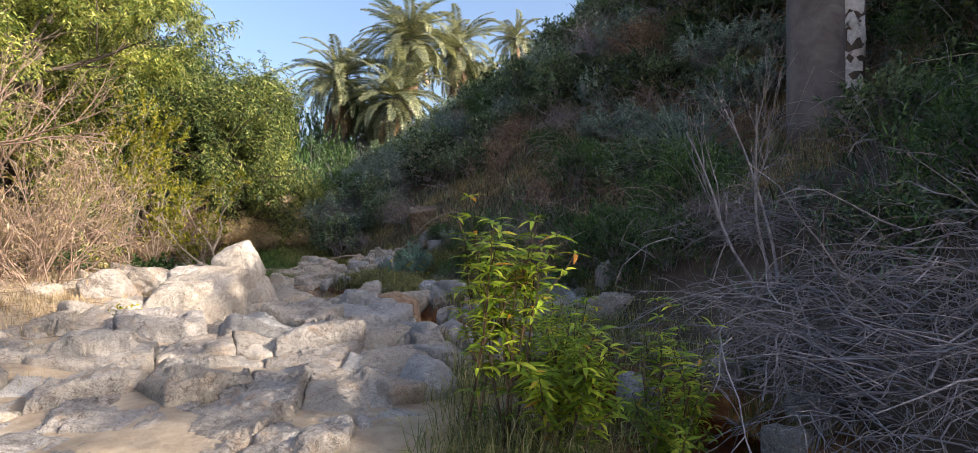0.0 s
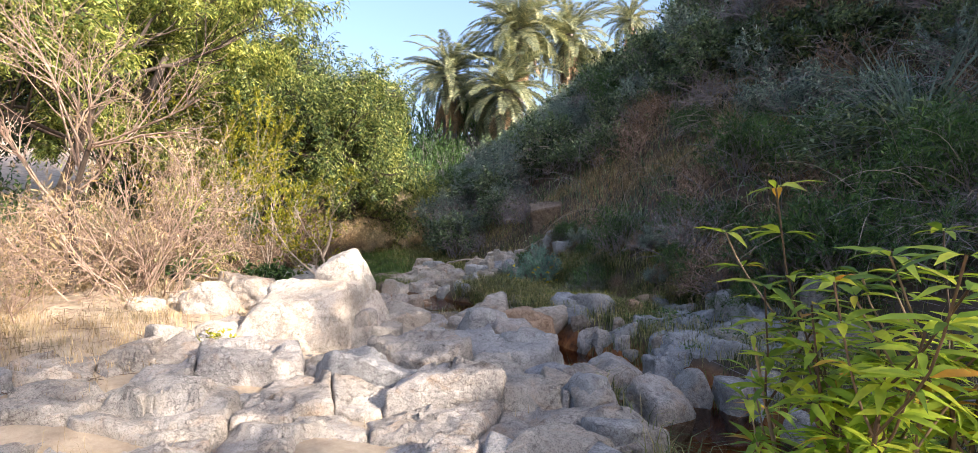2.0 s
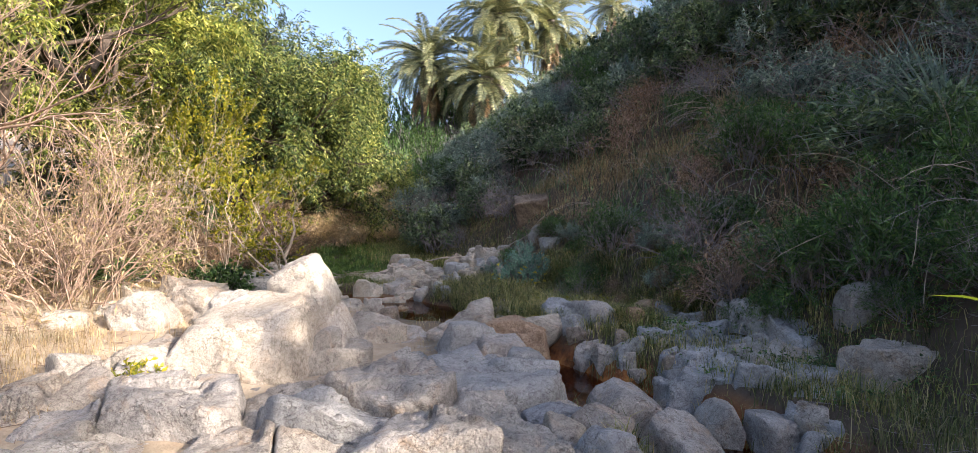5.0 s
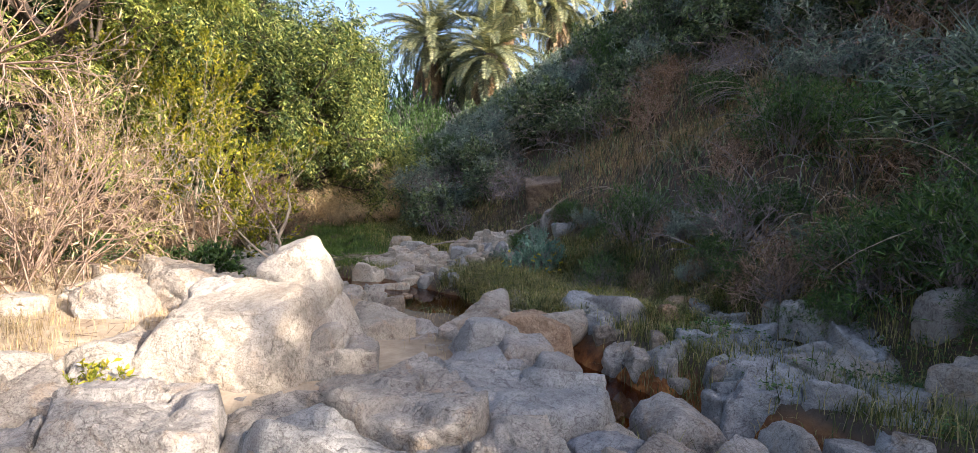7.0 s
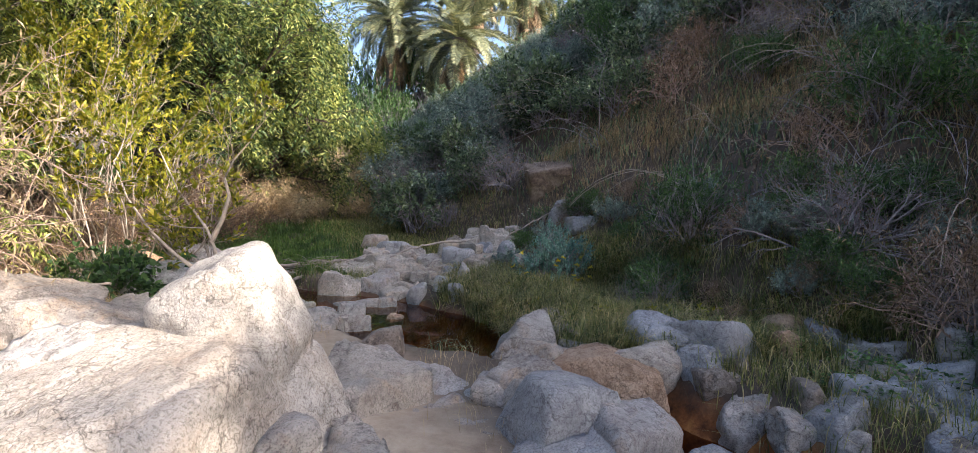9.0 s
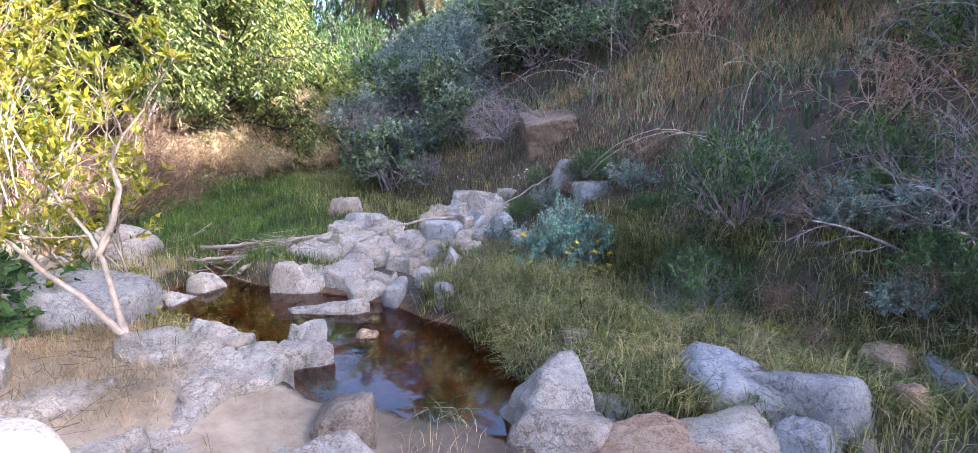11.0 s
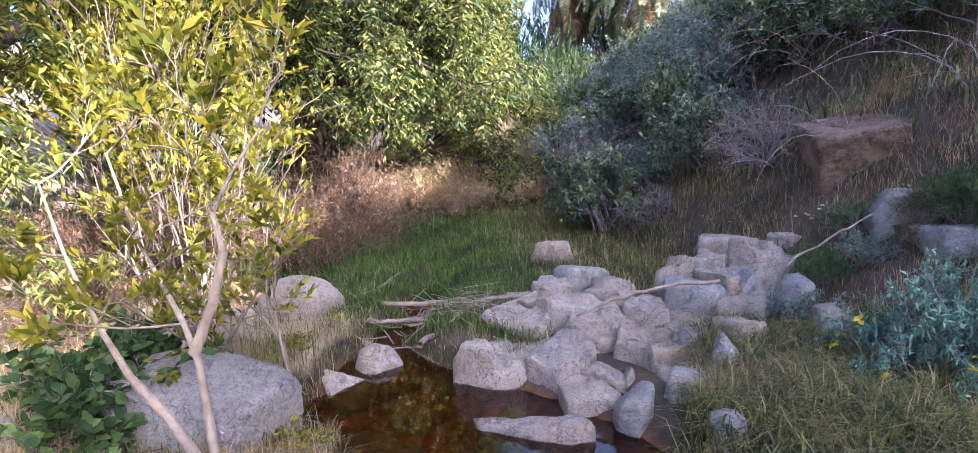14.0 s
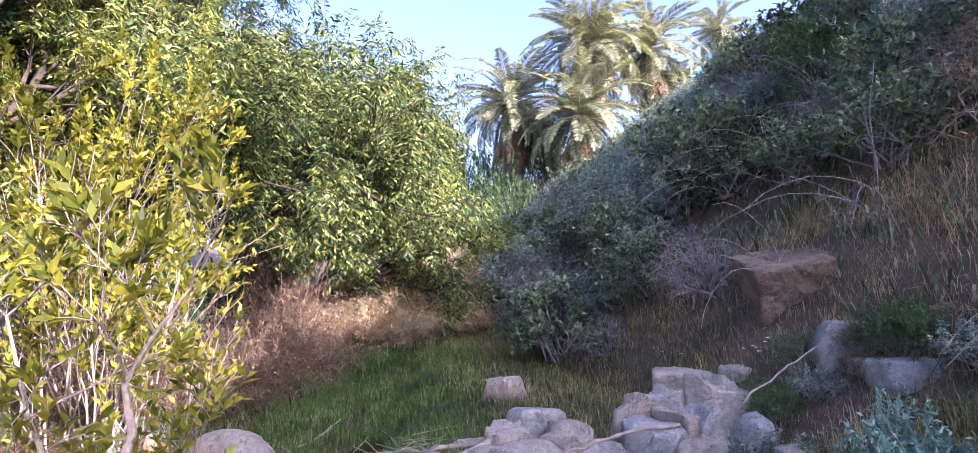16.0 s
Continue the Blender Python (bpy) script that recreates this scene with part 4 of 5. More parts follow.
leafy_tree("leaning wattle with feathery branches over the path", -10.4, 9.6, 4.8, 0.08, (0.2, 0.0, 1), 404, L_ACACIA, B_DARK, 110000, 0.12, 0.03, 2.6, (6, 6, 5), hang=1.0, limbs=8)
leafy_tree("young sunlit willow-like tree beyond the meadow", -9.3, 26.0, 2.0, 0.07, (0.0, 0.0, 1), 405, L_ACACIA, B_PALE, 14000, 0.13, 0.04, 1.3, (5, 5, 4), hang=0.2)
leafy_tree("distant dark tree behind the wattles", -24.0, 27.0, 6.0, 0.3, (0, 0, 1), 406, L_DEEP, B_DARK, 36000, 0.3, 0.09, 4.5, (6, 6, 5))
leafy_tree("distant sunlit tree behind the palms", -20.0, 52.0, 6.0, 0.3, (0, 0, 1), 407, L_ACACIA, B_DARK, 24000, 0.4, 0.12, 4.5, (6, 6, 4))


def many_stemmed(label, x, y, height, stems, leaves, leaf_len, leaf_wide, seed, leaf_mat=L_YELLOW, bark=B_PALE, tilt=0.35, name="sapling", kids=(7, 4), r0=0.013):
    """A clump of pale upright stems with yellow-green leaves in tufts."""
    r = np.random.default_rng(seed)
    ob = thing(name, label, "sapling", x, y, ground_at(x, y) - 0.05)
    base = np.stack([r.normal(0, 0.22, stems), r.normal(0, 0.22, stems), np.zeros(stems)], 1)
    d = np.stack([r.normal(0, tilt, stems), r.normal(0, tilt, stems), np.ones(stems)], 1)
    lv, tips = grow(base, d, height * 0.8, r0, r, kids, 0.6, 0.1, 0.06, 0.42, 0.3, 7)
    for j, (p, q) in enumerate(lv):
        if j == 0:
            for a in range(stems):
                part("stem", Geo().strands(p[a:a + 1], q[a:a + 1], 6).mesh("stem", bark), ob)
        else:
            part("twig_tangle", Geo().strands(p, np.maximum(q, 0.003), 3).mesh("twig_tangle", bark), ob, kind="stuff")
    g = Geo()
    p, t = along(np.concatenate([lv[-1][0]]), leaves, r, 0.25)
    w = unit(t * 0.8 + rand_dirs(leaves, r, -0.4, 1.0) * 0.9)
    g.leaves(p, w, rand_dirs(leaves, r, -0.2, 1) + np.array([0, 0, 0.8]), leaf_len * r.uniform(0.6, 1.2, leaves), leaf_wide, 0.18, 0.12)
    part("foliage", g.mesh("foliage", leaf_mat), ob)
    return ob


many_stemmed("tall sunlit yellow-green sapling with many pale stems", -10.0, 14.4, 4.6, 14, 12000, 0.11, 0.042, 501, tilt=0.24)
many_stemmed("sunlit yellow-green sapling beside the boulders", -8.2, 13.2, 2.6, 9, 3000, 0.11, 0.042, 502, tilt=0.45)
many_stemmed("low leafy sapling with pale crooked stems", -6.7, 12.6, 1.7, 6, 900, 0.1, 0.036, 503, tilt=0.55)
leafy_tree("sunlit young tree at the head of the meadow", -12.0, 30.0, 2.2, 0.09, (0.0, 0.0, 1), 408, L_ACACIA, B_PALE, 16000, 0.15, 0.05, 1.7, (5, 5, 4), hang=0.2)
leafy_tree("sunlit wattle closing the valley", -16.5, 34.0, 4.0, 0.15, (0.0, 0.0, 1), 409, L_ACACIA, B_DARK, 30000, 0.24, 0.07, 3.0, (6, 6, 4))
leafy_tree("dark wattle closing the valley", -21.0, 36.0, 5.5, 0.2, (0.0, 0.0, 1), 410, L_DEEP, B_DARK, 30000, 0.28, 0.08, 3.8, (6, 6, 4))
leafy_tree("dense wattle tree on the far slope", -19.5, 14.5, 5.5, 0.25, (0.0, 0.0, 1), 413, L_DEEP, B_DARK, 50000, 0.2, 0.06, 4.2, (7, 6, 5))
leafy_tree("dense wattle tree on the far slope", -16.5, 8.0, 5.0, 0.22, (0.0, 0.0, 1), 414, L_TREE, B_DARK, 50000, 0.18, 0.05, 3.8, (7, 6, 5))
leafy_tree("dense wattle tree on the far slope", -18.0, 26.5, 5.0, 0.22, (0.0, 0.0, 1), 415, L_TREE, B_DARK, 40000, 0.22, 0.06, 3.9, (7, 6, 5))

# unseen tree, added only to throw broken shade over the rock shelf
leafy_tree("unseen light-crowned wattle added on the ridge to dapple the shelf", 9.7, -2.7, 3.0, 0.12, (0.0, 0.0, 1), 416, L_ACACIA, B_DARK, 7000, 0.17, 0.055, 1.9, (6, 5, 4), hang=0.4, low=0.7)

# leaning dead bush-tree over the sandy side
r = np.random.default_rng(61)
ob = thing("dead_tree", "leaning dead tree with dense pinkish twigs", "tree", -8.4, 8.4, ground_at(-8.4, 8.4) - 0.1)
lv, tips = grow((0, 0, 0), (0.5, 0.08, 0.85), 2.7, 0.06, r, (8, 7, 6), 0.75, 0.12, 0.02, 0.55, 0.35, 7)
for j, (p, q) in enumerate(lv):
    if j == 0:
        part("trunk", Geo().strands(p, q, 8).mesh("trunk", B_DARK, True), ob)
    else:
        part("twig_tangle", Geo().strands(p, np.maximum(q, 0.003), 3).mesh("twig_tangle", B_PINK), ob, kind="stuff")

# pale crooked sapling stem leaning over the grey boulder
r = np.random.default_rng(71)
ob = thing("sapling", "crooked pale sapling with bare forked stem and yellow-green leaves", "sapling", -5.65, 11.3, ground_at(-5.65, 11.3) - 0.05)
g = Geo()
for a in (((0, 0, 0), (-0.12, 0.05, 0.35), (-0.22, 0.1, 0.7), (-0.3, 0.1, 0.9), (-0.65, 0.15, 1.3), (-0.9, 0.2, 1.75)),
          ((-0.06, 0.0, 0.15), (-0.35, 0.0, 0.45), (-0.6, 0.0, 0.62), (-0.9, 0.05, 0.85), (-1.2, 0.1, 1.2), (-1.35, 0.1, 1.6)),
          ((-0.25, 0.1, 0.75), (-0.15, 0.15, 1.0), (-0.1, 0.2, 1.25), (-0.15, 0.2, 1.45), (-0.1, 0.3, 1.65), (0.05, 0.35, 1.85))):
    part("stem", Geo().strands(np.array([a], float), np.array([[0.030, 0.024, 0.019, 0.014, 0.010, 0.006]]), 7).mesh("stem", B_PALE, True), ob)
    lv, tips = grow(np.array(a[3:], float), rand_dirs(3, r, -0.1, 0.8), 0.6, 0.008, r, (5, 3), 0.7, 0.12, 0.04, 0.5)
    for p, q in lv:
        g.strands(p, np.maximum(q, 0.003), 3)
    p, t = along(tips, 320, r, 0.2)
    f = Geo()
    f.leaves(p, unit(t + rand_dirs(320, r, -0.3, 1)), rand_dirs(320, r, 0, 1), 0.095 * r.uniform(0.6, 1.2, 320), 0.034, 0.18, 0.12)
    part("foliage", f.mesh("foliage", L_YELLOW), ob)
part("twig_tangle", g.mesh("twig_tangle", B_PALE), ob, kind="stuff")

# dry and leafy bushes on the sandy side
dry = shrub("dry_bush", "dry pinkish leafless bush full of fine twigs", "bush", 1.5, 1.5, L_DRY, B_PINK, 5000, 0.06, 0.012, 601, stems=40, kids=(5, 6), rise=-0.03, bend=0.2, twig_r=0.006)
spread_copies(dry, [(-7.7, 8.9, 0, 1.35, 1.5), (-7.8, 6.8, 90, 0.9, 0.9), (-9.4, 9.6, 200, 1.2, 1.0), (-7.0, 5.0, 40, 0.9, 0.7), (-9.0, 5.5, 150, 1.2, 1.2)])
thick = shrub("dry_bush", "brown thicket of dry stems under the trees", "bush", 1.3, 1.2, L_BROWN, B_BROWN, 4000, 0.07, 0.012, 602, stems=46, kids=(4, 5), up=0.45, rise=-0.05, bend=0.2, twig_r=0.006)
spread_copies(thick, [(-10.2, 17.5, 0, 1.0, 1.0), (-10.8, 15.8, 80, 1.1, 1.0), (-10.8, 13.8, 220, 1.1, 1.1), (-9.8, 12.9, 30, 0.9, 0.9), (-12.4, 16.5, 130, 1.3, 1.3), (-9.6, 16.4, 10, 1.1, 1.2), (-9.9, 18.3, 250, 1.2, 1.3), (-11.2, 19.2, 50, 1.4, 1.4), (-11.8, 14.9, 310, 1.3, 1.3)])
straw = shrub("dry_reeds", "sunlit straw-coloured dry reeds", "reeds", 1.2, 1.3, L_STRAW, B_PALE, 6500, 0.16, 0.016, 603, stems=60, kids=(3, 3), up=0.75, rise=0.0, bend=0.12, twig_r=0.004)
spread_copies(straw, [(-10.0, 22.5, 0, 1.1, 1.0), (-9.0, 24.0, 80, 1.2, 1.1), (-11.2, 23.6, 140, 1.1, 1.2), (-8.2, 23.0, 220, 0.8, 0.8), (-10.6, 24.8, 20, 1.3, 1.3), (-9.7, 25.8, 200, 1.3, 1.3), (-12.0, 22.3, 60, 1.1, 1.2), (-9.3, 20.9, 30, 0.9, 0.8), (-10.3, 21.2, 100, 1.0, 0.9), (-8.6, 22.0, 260, 0.9, 0.8), (-11.5, 20.6, 220, 0.9, 0.9)])
green = shrub("green_bush", "leafy green bush on the sunny side", "bush", 1.1, 1.1, L_FRESH, B_TWIG, 5200, 0.08, 0.03, 604, stems=30)
spread_copies(green, [(-8.6, 10.6, 0, 0.75, 0.7), (-12.0, 12.0, 70, 1.3, 1.2), (-11.8, 9.6, 130, 1.2, 1.4), (-13.0, 17.8, 20, 1.5, 1.5), (-8.8, 28.0, 90, 1.3, 1.3), (-12.5, 27.0, 10, 1.6, 1.6), (-16.0, 24.5, 60, 1.8, 1.8), (-7.5, 26.5, 260, 1.1, 1.2), (-10.2, 28.6, 40, 1.4, 1.3), (-8.6, 31.0, 200, 1.3, 1.5), (-13.5, 31.5, 100, 1.6, 1.6), (-10.8, 34.0, 10, 1.9, 1.7), (-14.5, 37.0, 70, 2.4, 2.0), (-13.5, 33.5, 120, 2.2, 1.8), (-16.0, 40.0, 200, 2.6, 2.2), (-12.0, 36.5, 280, 2.2, 1.9), (-18.5, 30.0, 20, 2.4, 2.0), (-13.5, 44.0, 60, 2.6, 2.2), (-16.5, 46.0, 160, 3.0, 2.4), (-10.5, 48.0, 260, 2.8, 2.4), (-20.0, 50.0, 30, 3.2, 2.6), (-16.0, 54.0, 130, 3.2, 2.8), (-11.5, 41.0, 220, 2.0, 1.8), (-19.0, 20.5, 200, 2.0, 1.8), (-14.8, 10.8, 140, 1.6, 1.6), (-13.0, 6.0, 240, 1.6, 1.6)])
bramble = shrub("bramble", "low bramble with broad green leaves over a rock", "bush", 0.8, 0.5, L_FRESH, B_TWIG, 1500, 0.10, 0.075, 605, stems=26, up=0.25, big=True)
spread_copies(bramble, [(-7.0, 11.7, 0, 0.9, 1.0), (-7.7, 12.0, 120, 0.8, 1.1)])
silver = shrub("silver_bush", "silvery blue-green bush with small yellow flowers", "bush", 0.62, 0.55, L_SILVER, B_TWIG, 10000, 0.045, 0.013, 606, stems=34, up=0.35, hang=0.3, leaf_label="silvery narrow leaves")
r = np.random.default_rng(72)
bloom = Geo().leaves(np.zeros((8, 3)), rand_dirs(8, r, 0, 0.6), np.tile(np.array([[0, 0, 1.0]]), (8, 1)), 0.045, 0.03).mesh("flower", L_FLOWER)
for c in rand_dirs(30, r, 0.0, 0.7) * np.array([0.62, 0.62, 0.5]):
    o = part("flower", bloom, silver, "small bright yellow flower")
    o.matrix_basis = pose(*c, r.uniform(-30, 30), r.uniform(-30, 30), r.uniform(0, 360))
set_at(silver, -2.05, 14.2, None, 0, 1.15, 1.35)
tuft = shrub("herb", "fresh green feathery herb growing on the bank", "plant", 0.5, 0.5, L_FRESH, B_TWIG, 2600, 0.05, 0.008, 607, stems=24, up=0.6, twig_r=0.003)
spread_copies(tuft, [(-0.9, 12.6, 0, 1.2, 1.2), (-1.7, 16.0, 60, 0.7, 0.8), (-0.3, 13.3, 100, 1.7, 1.3), (-2.2, 16.3, 0, 0.9, 0.8), (-2.6, 16.2, 50, 0.7, 0.7), (2.2, 8.6, 100, 1.0, 0.9), (-3.0, 14.2, 0, 0.6, 0.7), (-4.75, 19.0, 30, 0.9, 1.2), (-5.6, 20.2, 90, 1.0, 1.2), (1.6, 10.6, 50, 0.9, 0.8), (-0.2, 13.6, 20, 1.2, 1.1), (0.9, 12.9, 70, 1.2, 1.1)])
weed = shrub("herb", "small bright green weed growing beside rock", "plant", 0.3, 0.22, L_YELLOW, B_TWIG, 420, 0.06, 0.03, 608, stems=16, up=0.3, twig_r=0.003)
spread_copies(weed, [(-4.75, 6.95, 0, 1.0, 1.0), (-2.4, 12.2, 10, 0.9, 0.9), (-1.6, 12.0, 80, 1.0, 0.8), (-1.0, 11.8, 160, 1.1, 0.9), (-2.7, 13.2, 220, 0.9, 0.8), (-0.5, 11.9, 300, 1.0, 1.0), (-2.9, 12.5, 40, 0.7, 0.9), (-5.9, 12.0, 100, 0.8, 0.9), (-7.1, 13.3, 200, 0.8, 0.7), (-4.35, 8.05, 60, 0.4, 0.5), (-1.35, 8.2, 100, 0.5, 1.0), (-5.1, 8.6, 20, 0.7, 1.6), (-2.1, 8.6, 60, 0.5, 0.8)])


# ---- the shrub beside the path ----


def elder_bush(label, x, y, height, stems, seed, leafs=7, tilt=0.28, reach=1.0):
    """Upright stems, each with whorls of long pointed leaves."""
    r = np.random.default_rng(seed)
    z = ground_at(x, y) - 0.05
    ob = thing("leafy_shrub", label, "shrub", x, y, z)
    base = np.stack([r.normal(0, 0.13, stems), r.normal(0, 0.13, stems), np.zeros(stems)], 1)
    d = np.stack([r.normal(0, tilt, stems), r.normal(0, tilt, stems), np.ones(stems)], 1)
    lv, tips = grow(base, d, height * 0.82, 0.011, r, (6,), 0.75, 0.07, 0.12, 0.38 * reach, 0.35, 7)
    g, f = Geo(), Geo()
    for p, q in lv:
        g.strands(p, np.maximum(q, 0.003), 5)
    for p, k in ((lv[0][0], 7), (lv[1][0], 4)):
        n = len(p)
        for at in np.linspace(0.2, 1.0, k):
            i = min(int(at * 6), 5)
            b = p[:, i] * (1 - (at * 6 - i)) + p[:, i + 1] * (at * 6 - i)
            t = unit(p[:, i + 1] - p[:, i])
            for a in range(leafs):
                th = 2 * np.pi * a / leafs + r.uniform(0, 1.2, n)
                o = np.stack([np.cos(th), np.sin(th), np.full(n, 0.05)], 1)
                w = unit(o + t * r.uniform(0.1, 0.8, (n, 1)) + np.array([0, 0, -0.15]))
                keep = r.random(n) < 0.92
                ln = r.uniform(0.065, 0.13, n)
                f.long_leaves((b + o * 0.01)[keep], w[keep], (t + np.array([0, 0, 0.6]) + r.normal(0, 0.25, (n, 3)))[keep], ln[keep], ln[keep] * 0.27, r.uniform(0.25, 0.6))
    part("stemwork", g.mesh("stemwork", L_BROWN), ob, kind="stuff")
    part("foliage", f.mesh("foliage", L_BUSH), ob, "long pointed bright green leaves")
    return ob


elder_bush("bright green leafy shrub beside the path", 0.03, 3.5, 1.5, 8, 701, tilt=0.16)
elder_bush("bright green leafy shrub over the creek", 0.7, 4.35, 1.3, 6, 702, tilt=0.18)
elder_bush("leafy green shrub at the creek edge", 1.3, 4.05, 1.5, 4, 703, tilt=0.2)
elder_bush("low green shrub on the creek bank", 0.45, 3.5, 0.85, 7, 705, tilt=0.35)
elder_bush("low leafy green shrub among creek grass", 1.5, 4.4, 0.9, 5, 706, tilt=0.4)

# ---- heap of dead branches, big trunks and the long-leaved plant on the near bank ----
r = np.random.default_rng(81)
heap = thing("brush_pile", "tangled heap of dead grey branches below the bank", "brush pile", 3.0, 4.3, ground_at(3.0, 4.3))
n = 440
b = np.stack([r.normal(0, 0.6, n), r.normal(0, 0.8, n), np.abs(r.normal(0.3, 0.3, n))], 1)
b[:, 2] = b[:, 2] * 1.2 - 0.1
d = rand_dirs(n, r, -0.35, 0.55) + np.array([-0.2, -0.1, 0.1])
p = sticks(b, d, r.uniform(0.5, 1.5, n), 0.16, r, 6, 0.09)
part("branch_tangle", Geo().strands(p, r.uniform(0.003, 0.009, (n, 1)) * np.linspace(1, 0.4, 6)[None], 4).mesh("branch_tangle", B_TWIG), heap, kind="stuff")
q, t = along(p, 1300, r, 0.2)
p2 = sticks(q, unit(t + 0.9 * rand_dirs(1300, r)), r.uniform(0.15, 0.5, 1300), 0.2, r, 4, 0.05)
part("twig_tangle", Geo().strands(p2, np.array([[0.0035, 0.003, 0.0025, 0.0015]]), 3).mesh("twig_tangle", B_TWIG), heap, kind="stuff")
for k, (hx, hy, s) in enumerate(((3.7, 7.6, 0.7), (3.7, 3.5, 0.9))):
    c = copy_thing(heap, Matrix())
    set_at(c, hx, hy, None, 70 + 90 * k, s, 1.0)

snag = thing("dead_branch", "tall bare grey dead branch standing behind the brush pile", "branch", 3.3, 6.3, ground_at(3.3, 6.3) - 0.1)
lv, tips = grow(np.array([[0, 0, 0], [0.12, 0.1, 0], [-0.1, 0.05, 0]]), np.array([[-0.15, 0.1, 1], [0.1, 0, 1], [-0.35, 0, 1.0]]), 2.3, 0.02, r, (6, 4), 0.5, 0.09, 0.05, 0.4, 0.3, 8)
for j, (p, q) in enumerate(lv):
    if j == 0:
        for a in range(3):
            part("stem", Geo().strands(p[a:a + 1], q[a:a + 1], 6).mesh("stem", B_TWIG), snag)
    else:
        part("twig_tangle", Geo().strands(p, np.maximum(q, 0.003), 3).mesh("twig_tangle", B_TWIG), snag, kind="stuff")
trunk = thing("palm_tree", "thick smooth grey palm trunk rising from the bank", "palm tree", 6.15, 10.1, ground_at(6.15, 10.1) - 0.3)
s = np.linspace(0, 1, 60)
part("trunk", Geo().strands(np.stack([-0.15 * s, 0.1 * s, 13 * s], 1)[None], (0.5 * (1.06 - 0.14 * s) * (1 + 0.012 * (np.arange(60) % 2)))[None], 24).mesh("trunk", B_JUBAEA, True), trunk)
trunk = thing("tree", "dark trunk with peeling white bark", "tree", 6.5, 9.75, ground_at(6.5, 9.75) - 0.8)
part("trunk", Geo().strands(np.stack([0.1 * s, 0.0 * s, 12 * s], 1)[None], (0.2 * (1.1 - 0.3 * s))[None], 14).mesh("trunk", B_DARK, True), trunk)
r = np.random.default_rng(82)
for i in range(9):
    zz = 0.9 + 0.28 * i
    th = np.linspace(-2.6, -0.9 - 0.3 * r.random(), 6) + r.uniform(-0.2, 0.2)
    v = []
    for h in np.linspace(0, 0.12 + 0.14 * r.random(), 4):
        rr = 0.215 + 0.02 * r.random(6)
        v.append(np.stack([np.cos(th) * rr + 0.015, np.sin(th) * rr, zz + h + 0.05 * r.normal(0, 1, 6)], 1))
    v = np.concatenate(v)
    f = np.array([[a * 6 + c, a * 6 + c + 1, a * 6 + c + 7, a * 6 + c + 6] for a in range(3) for c in range(5)])
    me = mesh_of("bark_flake", np.concatenate([v, v * np.array([0.93, 0.93, 1])]), [f, f[:, ::-1] + 24], B_PEEL, True)
    part("bark_flake", me, trunk, "peeled white bark flake")


def rosette(label, x, y, length, count, seed, material=L_BLUE):
    """A rosette of long narrow spiky leaves."""
    r = np.random.default_rng(seed)
    ob = thing("spiky_plant", label, "plant", x, y, ground_at(x, y))
    d = rand_dirs(count, r, 0.05, 0.98)
    b = d * 0.08
    k = 6
    p = sticks(b, d, length * r.uniform(0.7, 1.1, count), 0.03, r, k, 0.10)
    side = unit(np.cross(d, np.array([0, 0, 1.0])))[:, None]
    w = (0.022 * np.array([1, 1, 0.85, 0.6, 0.35, 0.05]))[None, :, None]
    v = np.stack([p - side * w, p + np.array([0, 0, -0.012]), p + side * w], 2).reshape(count, -1, 3)
    q = np.array([[j * 3 + c, j * 3 + c + 1, j * 3 + c + 4, j * 3 + c + 3] for j in range(k - 1) for c in range(2)])
    for a in range(count):
        part("leaf", mesh_of("leaf", v[a], [q], material), ob)
    return ob


rosette("large spiky rosette of long narrow grey-green leaves", 4.2, 11.4, 1.9, 200, 83)
rosette("spiky rosette of narrow leaves on the bank", 6.2, 15.4, 1.4, 90, 84, L_SCRUB)

# arching dry canes hanging down the bank
r = np.random.default_rng(85)
for k in range(64):
    y = r.uniform(5, 22)
    d = r.uniform(1.5, 6.5)
    x = float(np.interp(y, FOOT_Y, FOOT_X)) + d
    ob = thing("dry_cane", "arching pale dry cane on the shaded bank", "cane", x, y, ground_at(x, y) - 0.05, "dry canes on the bank")
    m = int(r.integers(4, 9))
    p = sticks(r.normal(0, 0.1, (m, 3)) * np.array([1, 1, 0]), np.array([-0.45, -0.25, 1.0]) + r.normal(0, 0.35, (m, 3)), r.uniform(1.2, 2.4, m), 0.07, r, 9, 0.22)
    for a in range(m):
        part("stem", Geo().strands(p[a:a + 1], np.linspace(0.007, 0.003, 9)[None], 4).mesh("stem", B_PALE if k % 2 else B_TWIG), ob)

# ---- driftwood over the stream ----
r = np.random.default_rng(91)


def log(label, a, b, radius, seed, name="log"):
    rr = np.random.default_rng(seed)
    a, b = np.array(a, float), np.array(b, float)
    s = np.linspace(0, 1, 14)[:, None]
    p = (b - a) * s + rr.normal(0, 0.012, (14, 3)) + np.sin(s * 3.1) * rr.normal(0, 0.05, (1, 3))
    me = Geo().strands(p[None], (radius * (1 - 0.45 * s[:, 0]) * rr.uniform(0.9, 1.1, 14))[None], 8).mesh("log", B_LOG, True)
    ob = solo(name, me, label, "log", pose(*a), "driftwood over the stream")
    return ob


log("weathered grey log lying across the slab", (-4.95, 15.5, 0.62), (-6.2, 14.2, 0.16), 0.045, 1)
